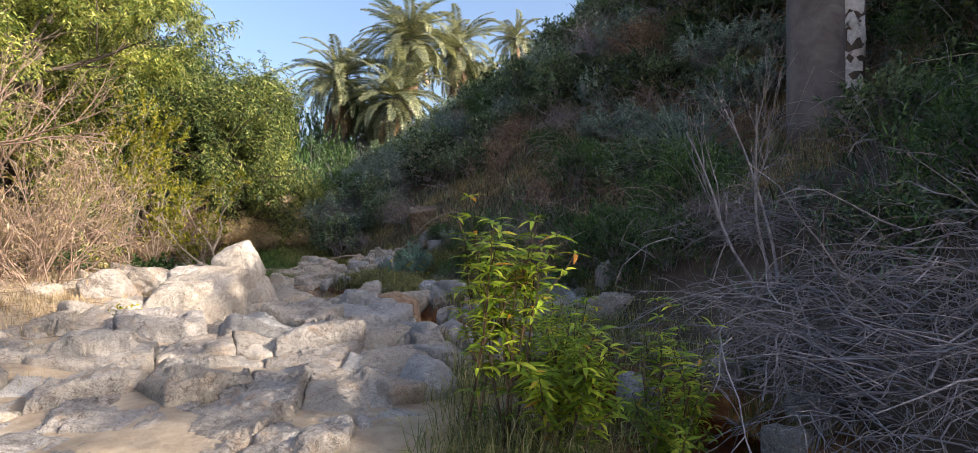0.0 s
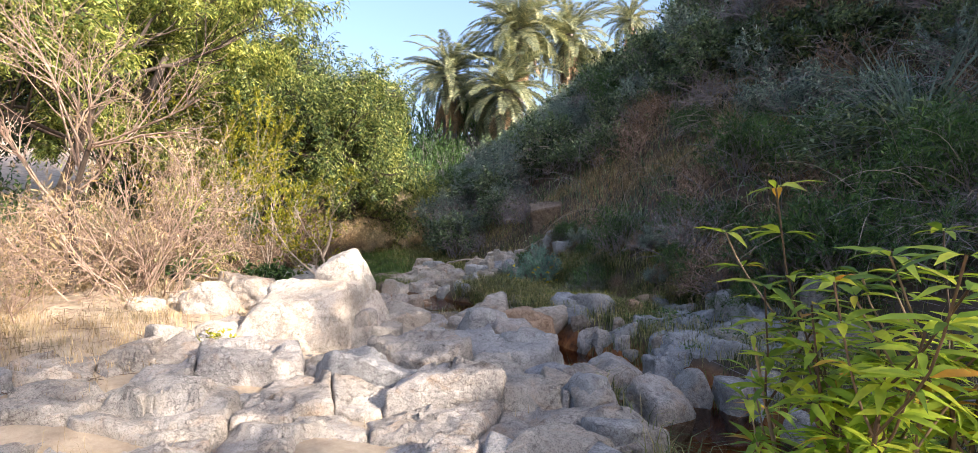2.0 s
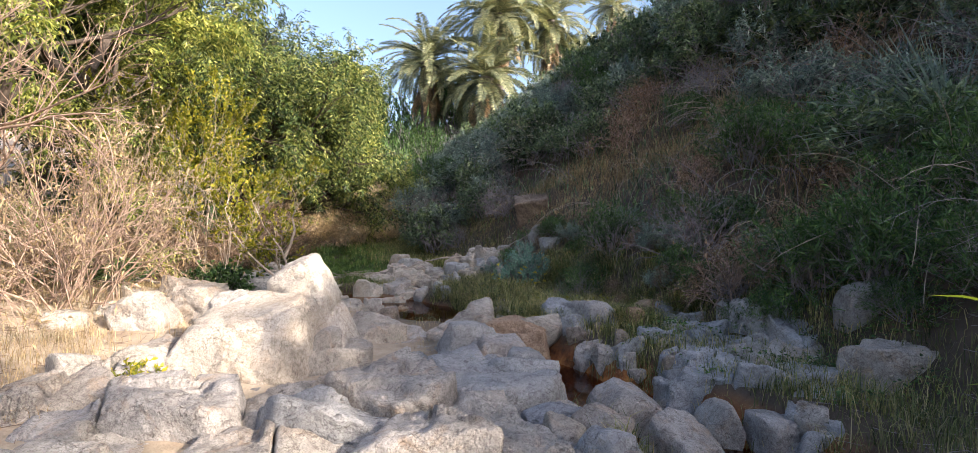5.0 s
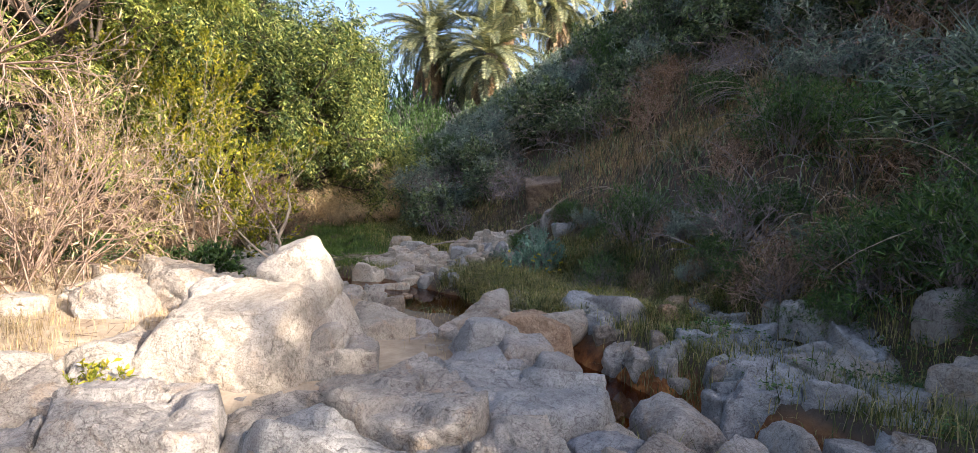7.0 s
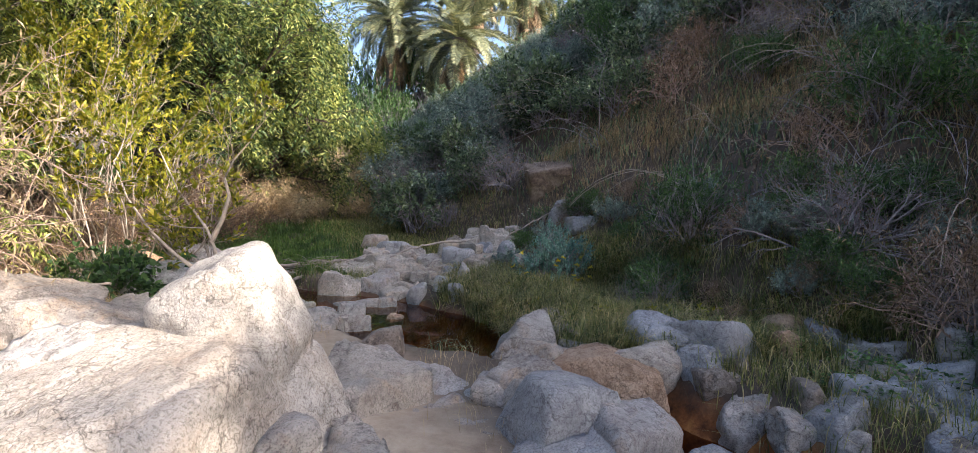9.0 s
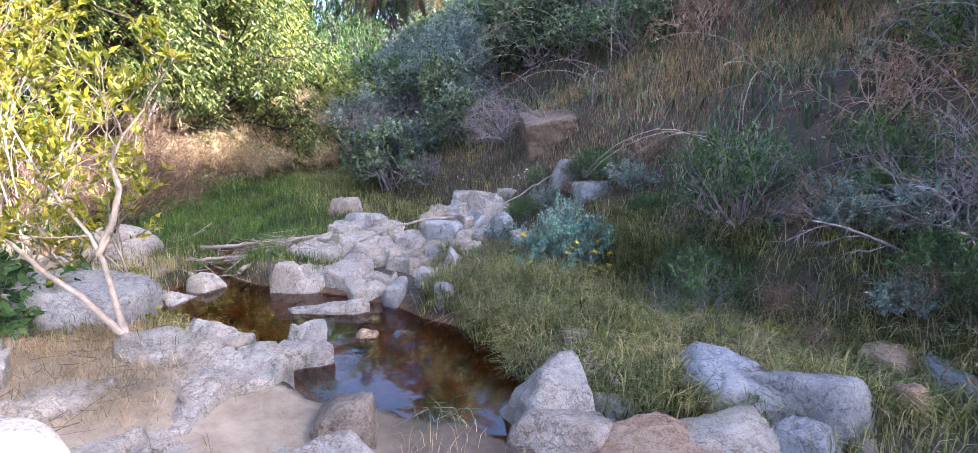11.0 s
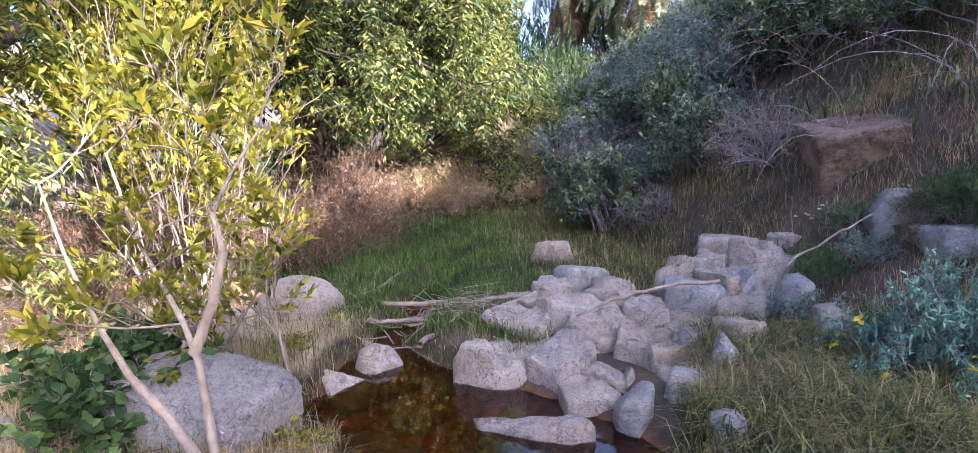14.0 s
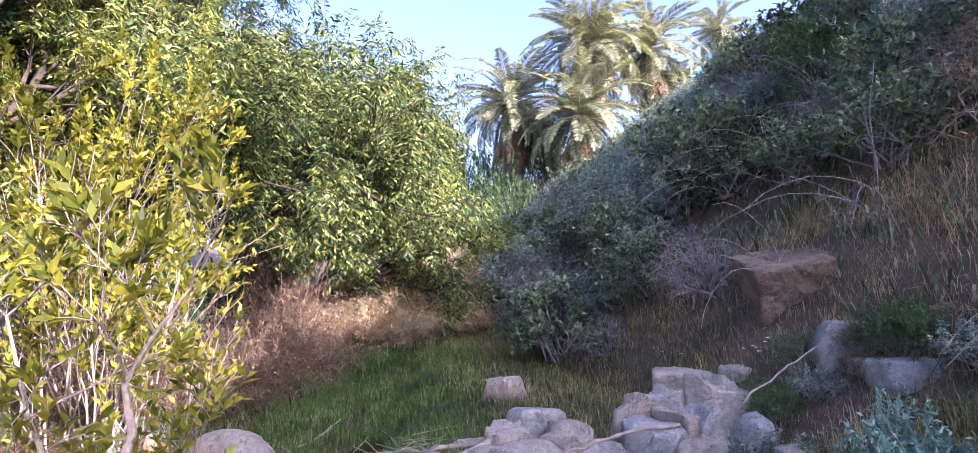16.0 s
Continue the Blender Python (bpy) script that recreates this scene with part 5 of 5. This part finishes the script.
log("thin weathered branch over the stream", (-7.45, 14.85, 0.24), (-5.4, 15.25, 0.42), 0.035, 2, "branch")
log("short broken branch over the stream", (-6.15, 13.95, 0.2), (-5.95, 15.0, 0.36), 0.03, 3, "branch")
log("thin grey branch in the wet grass", (-7.3, 14.3, 0.22), (-6.0, 14.75, 0.3), 0.025, 4, "branch")
log("dry stick lying on the sandy slope", (-8.2, 10.8, 0.75), (-6.4, 10.6, 0.72), 0.025, 5, "branch")
log("dead branch lying on the bank", (-2.9, 15.5, 0.85), (-1.6, 16.4, 1.5), 0.012, 6, "branch")
log("bare root lying over the pale slabs", (-3.5, 14.6, 0.85), (-4.6, 13.95, 0.62), 0.02, 7, "branch")
log("curled dry branch in the grass", (-1.95, 11.1, 0.3), (-2.1, 11.75, 0.34), 0.03, 8, "branch")

# twig litter caught by the driftwood, and white wildflowers on the bank
r = np.random.default_rng(92)
n = 170
b = np.stack([r.normal(-6.3, 0.45, n), r.normal(14.75, 0.3, n), np.zeros(n)], 1)
b[:, 2] = np.maximum(land(b[:, 0], b[:, 1]), 0.08) + r.uniform(0.0, 0.16, n)
p = sticks(b, rand_dirs(n, r, -0.15, 0.2) + np.array([0.5, 0.2, 0.0]), r.uniform(0.15, 0.7, n), 0.08, r, 5)
solo("twig_litter", Geo().strands(p, r.uniform(0.003, 0.009, (n, 1)) * np.linspace(1, 0.5, 5)[None], 4).mesh("twig_litter", B_LOG), "grey twig litter caught by the driftwood", "twigs", kind="stuff")
for x, y, hgt in ((-2.7, 16.55, 0.5), (-2.5, 16.4, 0.42), (-1.6, 16.8, 0.6), (-1.3, 15.4, 0.45), (-0.4, 14.2, 0.6), (0.4, 13.2, 0.55), (-3.6, 17.3, 0.5)):
    ob = thing("wildflower", "slender wild herb with small white flower heads", "flower", x, y, ground_at(x, y) - 0.02, "white wildflowers on the bank")
    for k in range(3):
        p = sticks(np.zeros((1, 3)), np.array([[r.normal(0, 0.25), r.normal(0, 0.25), 1.0]]), hgt * r.uniform(0.7, 1.1), 0.06, r, 6)
        stem = part("stem", Geo().strands(p, np.linspace(0.004, 0.002, 6)[None], 4).mesh("stem", L_FRESH), ob)
        d = rand_dirs(9, r, 0.0, 0.7)
        part("flower_head", Geo().leaves(np.repeat(p[0, -1:], 9, 0), d, np.tile(np.array([[0, 0, 1.0]]), (9, 1)), 0.03, 0.018).mesh("flower_head", L_WHITE), stem, "small white flower head")

# ---- grass ----


def grass(name, label, region, count, length, width, material, seed, lean=(0.2, 0.9), tuftiness=0.12, per=9):
    """Tufts of blades over a region; region(x, y) tells how likely grass grows there."""
    r = np.random.default_rng(seed)
    x0, x1, y0, y1, chance = region
    n = count // per
    x, y = r.uniform(x0, x1, n * 4), r.uniform(y0, y1, n * 4)
    ok = r.random(n * 4) < chance(x, y)
    x, y = x[ok][:n], y[ok][:n]
    tall = np.repeat(r.uniform(0.45, 1.5, len(x)), per)
    comb = np.repeat(rand_dirs(len(x), r, -0.1, 0.1), per, 0)
    x, y = np.repeat(x, per), np.repeat(y, per)
    x, y = x + r.normal(0, tuftiness, len(x)), y + r.normal(0, tuftiness, len(y))
    z = land(x, y)
    ok = z > np.where(y > 10.74, 0.045, -0.26)
    b = np.stack([x, y, z - 0.015], 1)[ok]
    m = len(b)
    g = Geo().blades(b, rand_dirs(m, r, -0.1, 0.1) + 0.9 * comb[ok], length * tall[ok] * r.uniform(0.5, 1.2, m), width, r.uniform(*lean, m))
    return solo(name, g.mesh(name, material), label, "grass", kind="stuff")


def ground_leaves(name, label, region, count, size, material, seed):
    """Small broad leaves lying over the ground in patches."""
    r = np.random.default_rng(seed)
    x0, x1, y0, y1, chance = region
    x, y = r.uniform(x0, x1, count * 4), r.uniform(y0, y1, count * 4)
    ok = r.random(count * 4) < chance(x, y)
    x, y = x[ok][:count], y[ok][:count]
    z = land(x, y)
    ok = z > 0.1
    m = int(ok.sum())
    b = np.stack([x, y, z + r.uniform(0.01, 0.16, len(x))], 1)[ok]
    g = Geo().leaves(b, rand_dirs(m, r, -0.2, 0.5), rand_dirs(m, r, 0.5, 1.0), size * r.uniform(0.6, 1.4, m), size * 0.75, 0.1, 0.15)
    return solo(name, g.mesh(name, material), label, "weeds", kind="stuff")


def litter(name, label, x0, x1, y0, y1, count, material, seed):
    """Fallen twigs and dry leaves lying on the ground and in the joints of the rock."""
    r = np.random.default_rng(seed)
    x, y = r.uniform(x0, x1, count), r.uniform(y0, y1, count)
    b = np.stack([x, y, land(x, y) + 0.012], 1)
    p = sticks(b, rand_dirs(count, r, -0.03, 0.06), r.uniform(0.05, 0.3, count), 0.1, r, 4)
    return solo(name, Geo().strands(p, r.uniform(0.0015, 0.004, (count, 1)) * np.ones((1, 4)), 3).mesh(name, material), label, "twigs", kind="stuff")


def band(v, low, high, soft):
    return np.clip((v - low) / soft, 0, 1) * np.clip((high - v) / soft, 0, 1)


def creek_gap(x, y):
    return np.min([np.hypot(x - a, y - b) for a, b in CREEK], axis=0)


grass("meadow_grass", "bright green short grass in the wet meadow", (-10.5, -5.2, 14.2, 21.5, lambda x, y: band(x + (y - 14) * 0.35, -9.2, -4.6, 0.7)), 62000, 0.15, 0.008, L_MEADOW, 1, (0.2, 0.9), 0.09, 16)
grass("bank_grass", "long green and straw grass beside the pool", (-3.6, 1.2, 10.8, 15.2, lambda x, y: np.clip(1.2 - np.abs(bank_distance(x, y) + 1.2) / 1.9, 0, 1) * np.clip(0.6 + 0.8 * wave(x, y, 0.35, 9), 0.05, 1)), 70000, 0.3, 0.008, L_GRASS, 2, (0.4, 1.4), 0.075, 26)
ground_leaves("low_weeds", "low green clover-like weeds among the bank grass", (-3.4, 1.5, 10.9, 15.4, lambda x, y: np.clip(1.3 - np.abs(bank_distance(x, y) + 0.8) / 1.9, 0, 1) * np.clip(1.6 * wave(x, y, 0.4, 3.3), 0, 1)), 15000, 0.04, L_FRESH, 21)
ground_leaves("low_weeds", "low green weeds among the creek stones", (-0.6, 2.4, 7.6, 11.0, lambda x, y: np.clip(1.8 * wave(x, y, 0.35, 1.1) - 0.2, 0, 1)), 5000, 0.04, L_FRESH, 22)
grass("creek_grass", "tufts of green grass along the creek stones", (-0.9, 2.4, 6.5, 11.0, lambda x, y: 0.5 + 0.5 * wave(x, y, 0.4, 2)), 15000, 0.24, 0.007, L_GRASS, 3)
grass("streamside_grass", "rank green and dry grass under the shrubs", (-0.3, 2.6, 1.8, 6.6, lambda x, y: 0.6 + 0.5 * wave(x, y, 0.4, 2)), 14000, 0.3, 0.007, L_GRASS, 12, (0.3, 1.2))
grass("straw_tufts", "bent straw-coloured grass tufts beside the pool", (-3.6, 1.2, 10.8, 15.2, lambda x, y: np.clip(1.2 - np.abs(bank_distance(x, y) + 1.0) / 1.7, 0, 1) * np.clip(0.9 * wave(x, y, 0.5, 2.4), 0, 1)), 22000, 0.32, 0.006, L_DRY, 14, (0.8, 1.7), 0.06, 20)
grass("pool_grass", "sparse green grass round the brown pool", (-7.8, -4.9, 11.4, 15.0, lambda x, y: 0.5 + 0.6 * wave(x, y, 0.35, 1)), 13000, 0.2, 0.005, L_GRASS, 4)
grass("dry_grass", "short straw-coloured grass on the sunny side", (-10.5, -4.9, 4.0, 12.6, lambda x, y: np.clip(0.35 + 0.9 * wave(x, y, 0.8, 4), 0, 1) * np.clip((-4.4 - x) / 2, 0, 1)), 26000, 0.16, 0.005, L_DRY, 5)
grass("dry_litter", "fine dry stalks lying on bare earth beside the pool", (-7.2, -4.9, 10.2, 12.0, lambda x, y: 0.6 + 0.4 * wave(x, y, 0.4, 6)), 6000, 0.14, 0.004, L_DRY, 16, (1.0, 1.9))
grass("dry_grass", "pale dry grass among the bank stones", (-4.2, 0.5, 14.2, 19.0, lambda x, y: 0.5 + 0.5 * wave(x, y, 0.5, 4)), 16000, 0.2, 0.005, L_DRY, 6)
grass("verge_grass", "green and dry grass at the foot of the far bank", (-9.5, -2.8, 15.5, 26.0, lambda x, y: np.clip(1.3 - np.abs(bank_distance(x, y) + 0.6) / 1.6, 0, 1)), 30000, 0.22, 0.008, L_GRASS, 11, (0.3, 1.0))
grass("crack_grass", "thin dry and green grass in the rock cracks", (-5.2, -1.0, 4.2, 11.0, lambda x, y: np.clip(wave(x, y, 0.3, 6) - 0.35, 0, 1)), 5000, 0.16, 0.004, L_DRY, 7)
grass("bank_herbs", "dry brown herbs and grass covering the bank", (-8.0, 9.0, 2.0, 24.0, lambda x, y: np.clip(bank_distance(x, y) - 0.2, 0, 1) * np.clip(9 - bank_distance(x, y), 0, 1)), 9000, 0.3, 0.008, L_BROWN, 8, (0.3, 1.1), 0.25)
grass("bank_straw", "pale dry herbs hanging on the upper bank", (-3.0, 9.0, 8.0, 18.0, lambda x, y: np.clip(bank_distance(x, y) - 1.2, 0, 1) * np.clip(0.5 + 0.7 * wave(x, y, 0.9, 3), 0, 1)), 34000, 0.42, 0.007, L_DRY, 13, (0.5, 1.4), 0.15, 14)
grass("far_scrub", "dense low scrub over the shaded bank", (-16.0, 9.0, 2.0, 46.0, lambda x, y: np.clip(bank_distance(x, y) - 0.8, 0, 1)), 60000, 0.3, 0.03, L_SCRUB, 9, (0.4, 1.2), 0.3)
grass("left_scrub", "low green scrub under the sunny trees", (-24.0, -9.0, 4.0, 40.0, lambda x, y: 0.5 + 0.5 * wave(x, y, 1.1, 2)), 36000, 0.32, 0.02, L_FRESH, 10, (0.3, 1.0), 0.25)

litter("twig_litter", "fallen brown twigs on bare earth beside the pool", -7.4, -4.9, 9.8, 12.4, 420, B_BROWN, 31)
litter("twig_litter", "fallen grey twigs on pale sand", -7.5, -4.6, 5.0, 9.6, 380, B_BROWN, 32)
litter("twig_litter", "fallen twigs at the foot of the bank", -0.4, 3.2, 4.0, 12.2, 700, B_TWIG, 33)

# ---- bedrock, stone by stone ----


def clip_cell(i, sites, reach):
    """The cell of site i among the sites, as a convex polygon round it."""
    c = sites[i]
    poly = [c + reach * np.array(q) for q in ((-1, -1), (1, -1), (1, 1), (-1, 1))]
    for j in np.argsort(np.hypot(*(sites - c).T))[1:16]:
        n = sites[j] - c
        m = (sites[j] + c) / 2
        out = []
        for a, b in zip(poly, poly[1:] + poly[:1]):
            da, db = (a - m) @ n, (b - m) @ n
            if da <= 0:
                out.append(a)
            if da * db < 0:
                out.append(a + (b - a) * da / (da - db))
        poly = out
    return np.array(poly)


def broken(x, y, step, amp, seed):
    """Broken rock surface: facets that each have their own height and slope."""
    i, j = np.floor(x / step), np.floor(y / step)
    best, out = np.full(x.shape, 1e9), np.zeros(x.shape)
    for a in (-1, 0, 1):
        for b in (-1, 0, 1):
            k, m = i + a, j + b
            h = [np.modf(np.abs(np.sin(k * p + m * q + seed) * 43758.5453))[0] for p, q in ((127.1, 311.7), (269.5, 183.3), (74.7, 246.1), (419.2, 371.9), (91.3, 57.7))]
            cx, cy = (k + 0.1 + 0.8 * h[0]) * step, (m + 0.1 + 0.8 * h[1]) * step
            d = np.hypot(x - cx, (y - cy) * 1.25)
            near = d < best
            best = np.where(near, d, best)
            out = np.where(near, h[2] - 0.5 + 1.3 * (h[3] - 0.5) * (x - cx) / step + 1.3 * (h[4] - 0.5) * (y - cy) / step, out)
    return amp * out


def stone_mesh(poly, thick, seed, material, relief_size=1.0, gap=0.008, worn=1.0):
    """A bedrock block over a convex polygon: broken uneven top, steep sides, narrow joints."""
    r = np.random.default_rng(seed)
    c = poly.mean(0)
    pts = []
    for a, b in zip(poly, np.roll(poly, -1, 0)):
        m = max(2, int(np.hypot(*(b - a)) / 0.045))
        pts += [a + (b - a) * t for t in np.arange(m) / m]
    pts = np.array(pts) - c
    n = len(pts)
    size = np.hypot(*pts.T).mean()
    inner = max(5, int(size / 0.045))
    rings = [(1.07, -thick), (1.04, -thick * 0.45), (1.012, -0.11 * worn), (0.998, -0.05 * worn), (0.975, -0.02 * worn), (0.94, -0.006 * worn)] + [(f, 0.0) for f in np.linspace(0.88, 0.06, inner)]
    v = [np.column_stack([pts * max(0.04, f - gap / size), np.full(n, dz)]) for f, dz in rings]
    v = np.concatenate(v + [np.zeros((1, 3))])
    wx, wy = v[:, 0] + c[0], v[:, 1] + c[1]
    wx = wx + 0.05 * wave(wx, wy, 0.16, 1.0)
    wy = wy + 0.05 * wave(wx, wy, 0.19, 2.0)
    tilt = r.normal(0, 0.11 * worn, 2)
    top = v[:, 0] * tilt[0] + v[:, 1] * tilt[1] + relief_size * (broken(wx, wy, 0.52, 0.11, 1.0) + broken(wx, wy, 0.21, 0.045, 2.0))
    v[:, 2] += np.where(v[:, 2] > -thick * 0.9, top, 0)
    for i in range(len(v)):
        q = Vector((v[i][0] + c[0], v[i][1] + c[1], v[i][2])) * 2.3
        e = noise.noise_vector(q) * 0.06 + noise.noise_vector(q * 3.1) * 0.022 + noise.noise_vector(q * 8.0) * 0.007
        v[i] += np.array(e[:])
    f = [np.array([[k * n + j, k * n + (j + 1) % n, (k + 1) * n + (j + 1) % n, (k + 1) * n + j] for k in range(len(rings) - 1) for j in range(n)])]
    f.append(np.array([[(len(rings) - 1) * n + j, (len(rings) - 1) * n + (j + 1) % n, len(v) - 1] for j in range(n)]))
    return c, mesh_of("stone", v, f, material, True)


def bedrock(name, label, x0, x1, y0, y1, step, inside, top, thick, seed, materials, jitter=0.48, uneven=0.05, squash=0.85, rise=0.06, relief_size=1.0, gap=0.008, worn=1.0, reach=2.2):
    """Fractured bedrock: blocks that fill the part of a rectangle where inside(x, y) holds."""
    r = np.random.default_rng(seed)
    host = thing(name, label, "bedrock", kind="structure")
    sites = np.array([(x + (step / 2 if j % 2 else 0), y) for j, y in enumerate(np.arange(y0 - step, y1 + step, step * squash)) for x in np.arange(x0 - step, x1 + step, step)])
    sites = sites + r.uniform(-jitter, jitter, sites.shape) * step
    sites = sites[r.random(len(sites)) > 0.3]
    for i, (x, y) in enumerate(sites):
        if not (x0 <= x <= x1 and y0 <= y <= y1 and inside(x, y)):
            continue
        poly = clip_cell(i, sites, step * reach)
        c, me = stone_mesh(poly, thick, seed * 1000 + i, materials[int(r.integers(0, len(materials)))], relief_size, gap, worn)
        o = part("stone", me, host)
        o.location = (c[0], c[1], max(top(c[0], c[1]), ground_at(c[0], c[1]) + rise) + r.normal(0, uneven))
    return host


def shelf_inside(x, y):
    right = np.interp(y, (2.4, 4.0, 5.5, 7.0, 8.5, 10.5), (-0.25, -0.5, -0.65, -1.0, -1.7, -3.1))
    left = np.interp(y, (2.4, 6.0, 8.0, 9.5, 10.5), (-5.6, -5.8, -5.4, -4.6, -4.3))
    return left < x < right


def shelf_top(x, y):
    z = np.interp(y, (2.4, 4.2, 4.6, 5.4, 5.9, 7.5, 9.0, 10.4), (0.12, 0.16, 0.24, 0.26, 0.36, 0.38, 0.30, 0.20))
    return z + 0.10 * np.clip((-2.6 - x) / 2, 0, 1) - 0.12 * np.clip((x + 1.3) / 1.0, 0, 1) + 0.14 * np.exp(-((x + 2.0) / 0.7) ** 2 - ((y - 6.9) / 1.5) ** 2)


bedrock("bedrock_shelf", "pale fractured granite shelf along the creek", -6.4, -0.2, 2.2, 10.3, 0.72, shelf_inside, shelf_top, 0.5, 11, (GRANITE, GRANITE, PALE_ROCK, BLUE_ROCK), uneven=0.07)


def lip_inside(x, y):
    a, b = np.array((-6.7, 9.4)), np.array((-4.25, 11.75))
    t = np.clip(((x - a[0]) * (b - a)[0] + (y - a[1]) * (b - a)[1]) / ((b - a) @ (b - a)), 0, 1)
    q = np.hypot(x - a[0] - t * (b - a)[0], y - a[1] - t * (b - a)[1])
    a, b = np.array((-5.7, 9.5)), np.array((-4.1, 10.9))
    t = np.clip(((x - a[0]) * (b - a)[0] + (y - a[1]) * (b - a)[1]) / ((b - a) @ (b - a)), 0, 1)
    if np.hypot((x + 6.2) / 0.8, (y - 10.85) / 0.34) < 1:
        return False
    return x < -4.25 and (q < 0.62 or np.hypot(x - a[0] - t * (b - a)[0], y - a[1] - t * (b - a)[1]) < 0.5)


bedrock("bedrock_lip", "rounded pale granite lip of the pool", -7.4, -3.6, 8.8, 12.3, 0.44, lip_inside, lambda x, y: 0.30 - 0.06 * np.clip(y - 11.2, 0, 1), 0.45, 12, (PALE_ROCK, PALE_ROCK, GRANITE), uneven=0.03, relief_size=1.0, gap=0.0, worn=0.6, reach=0.85)
bedrock("bedrock_slab", "cracked pale rock slab sloping into the pool", -5.5, -3.95, 13.45, 15.5, 0.46, lambda x, y: abs(x + 4.8 + (y - 14) * 0.05) < 0.58, lambda x, y: 0.2 + 0.16 * (y - 13), 0.5, 15, (PALE_ROCK, GRANITE, PALE_ROCK), uneven=0.03, relief_size=0.9, gap=0.0, worn=0.6, reach=0.85)
bedrock("bedrock_ledge", "cracked white rock ledge above the pool", -4.6, -3.0, 13.9, 16.4, 0.32, lambda x, y: abs(x + 3.75 - (y - 15) * 0.3) < 0.6, lambda x, y: 0.32 + 0.19 * (y - 14), 0.5, 13, (PALE_ROCK, BLUE_ROCK, PALE_ROCK), uneven=0.06, gap=0.002, worn=0.8, reach=1.1)
bedrock("bedrock_flags", "flat blue-grey rock ledges at the foot of the bank", -0.2, 2.3, 8.2, 11.2, 0.44, lambda x, y: x > -0.1 + (9 - y) * -0.1 and bank_distance(np.array(x), np.array(y)) < 0.35, lambda x, y: 0.06 + 0.13 * (x - 0.2), 0.4, 14, (BLUE_ROCK, GRANITE, BLUE_ROCK), uneven=0.05)
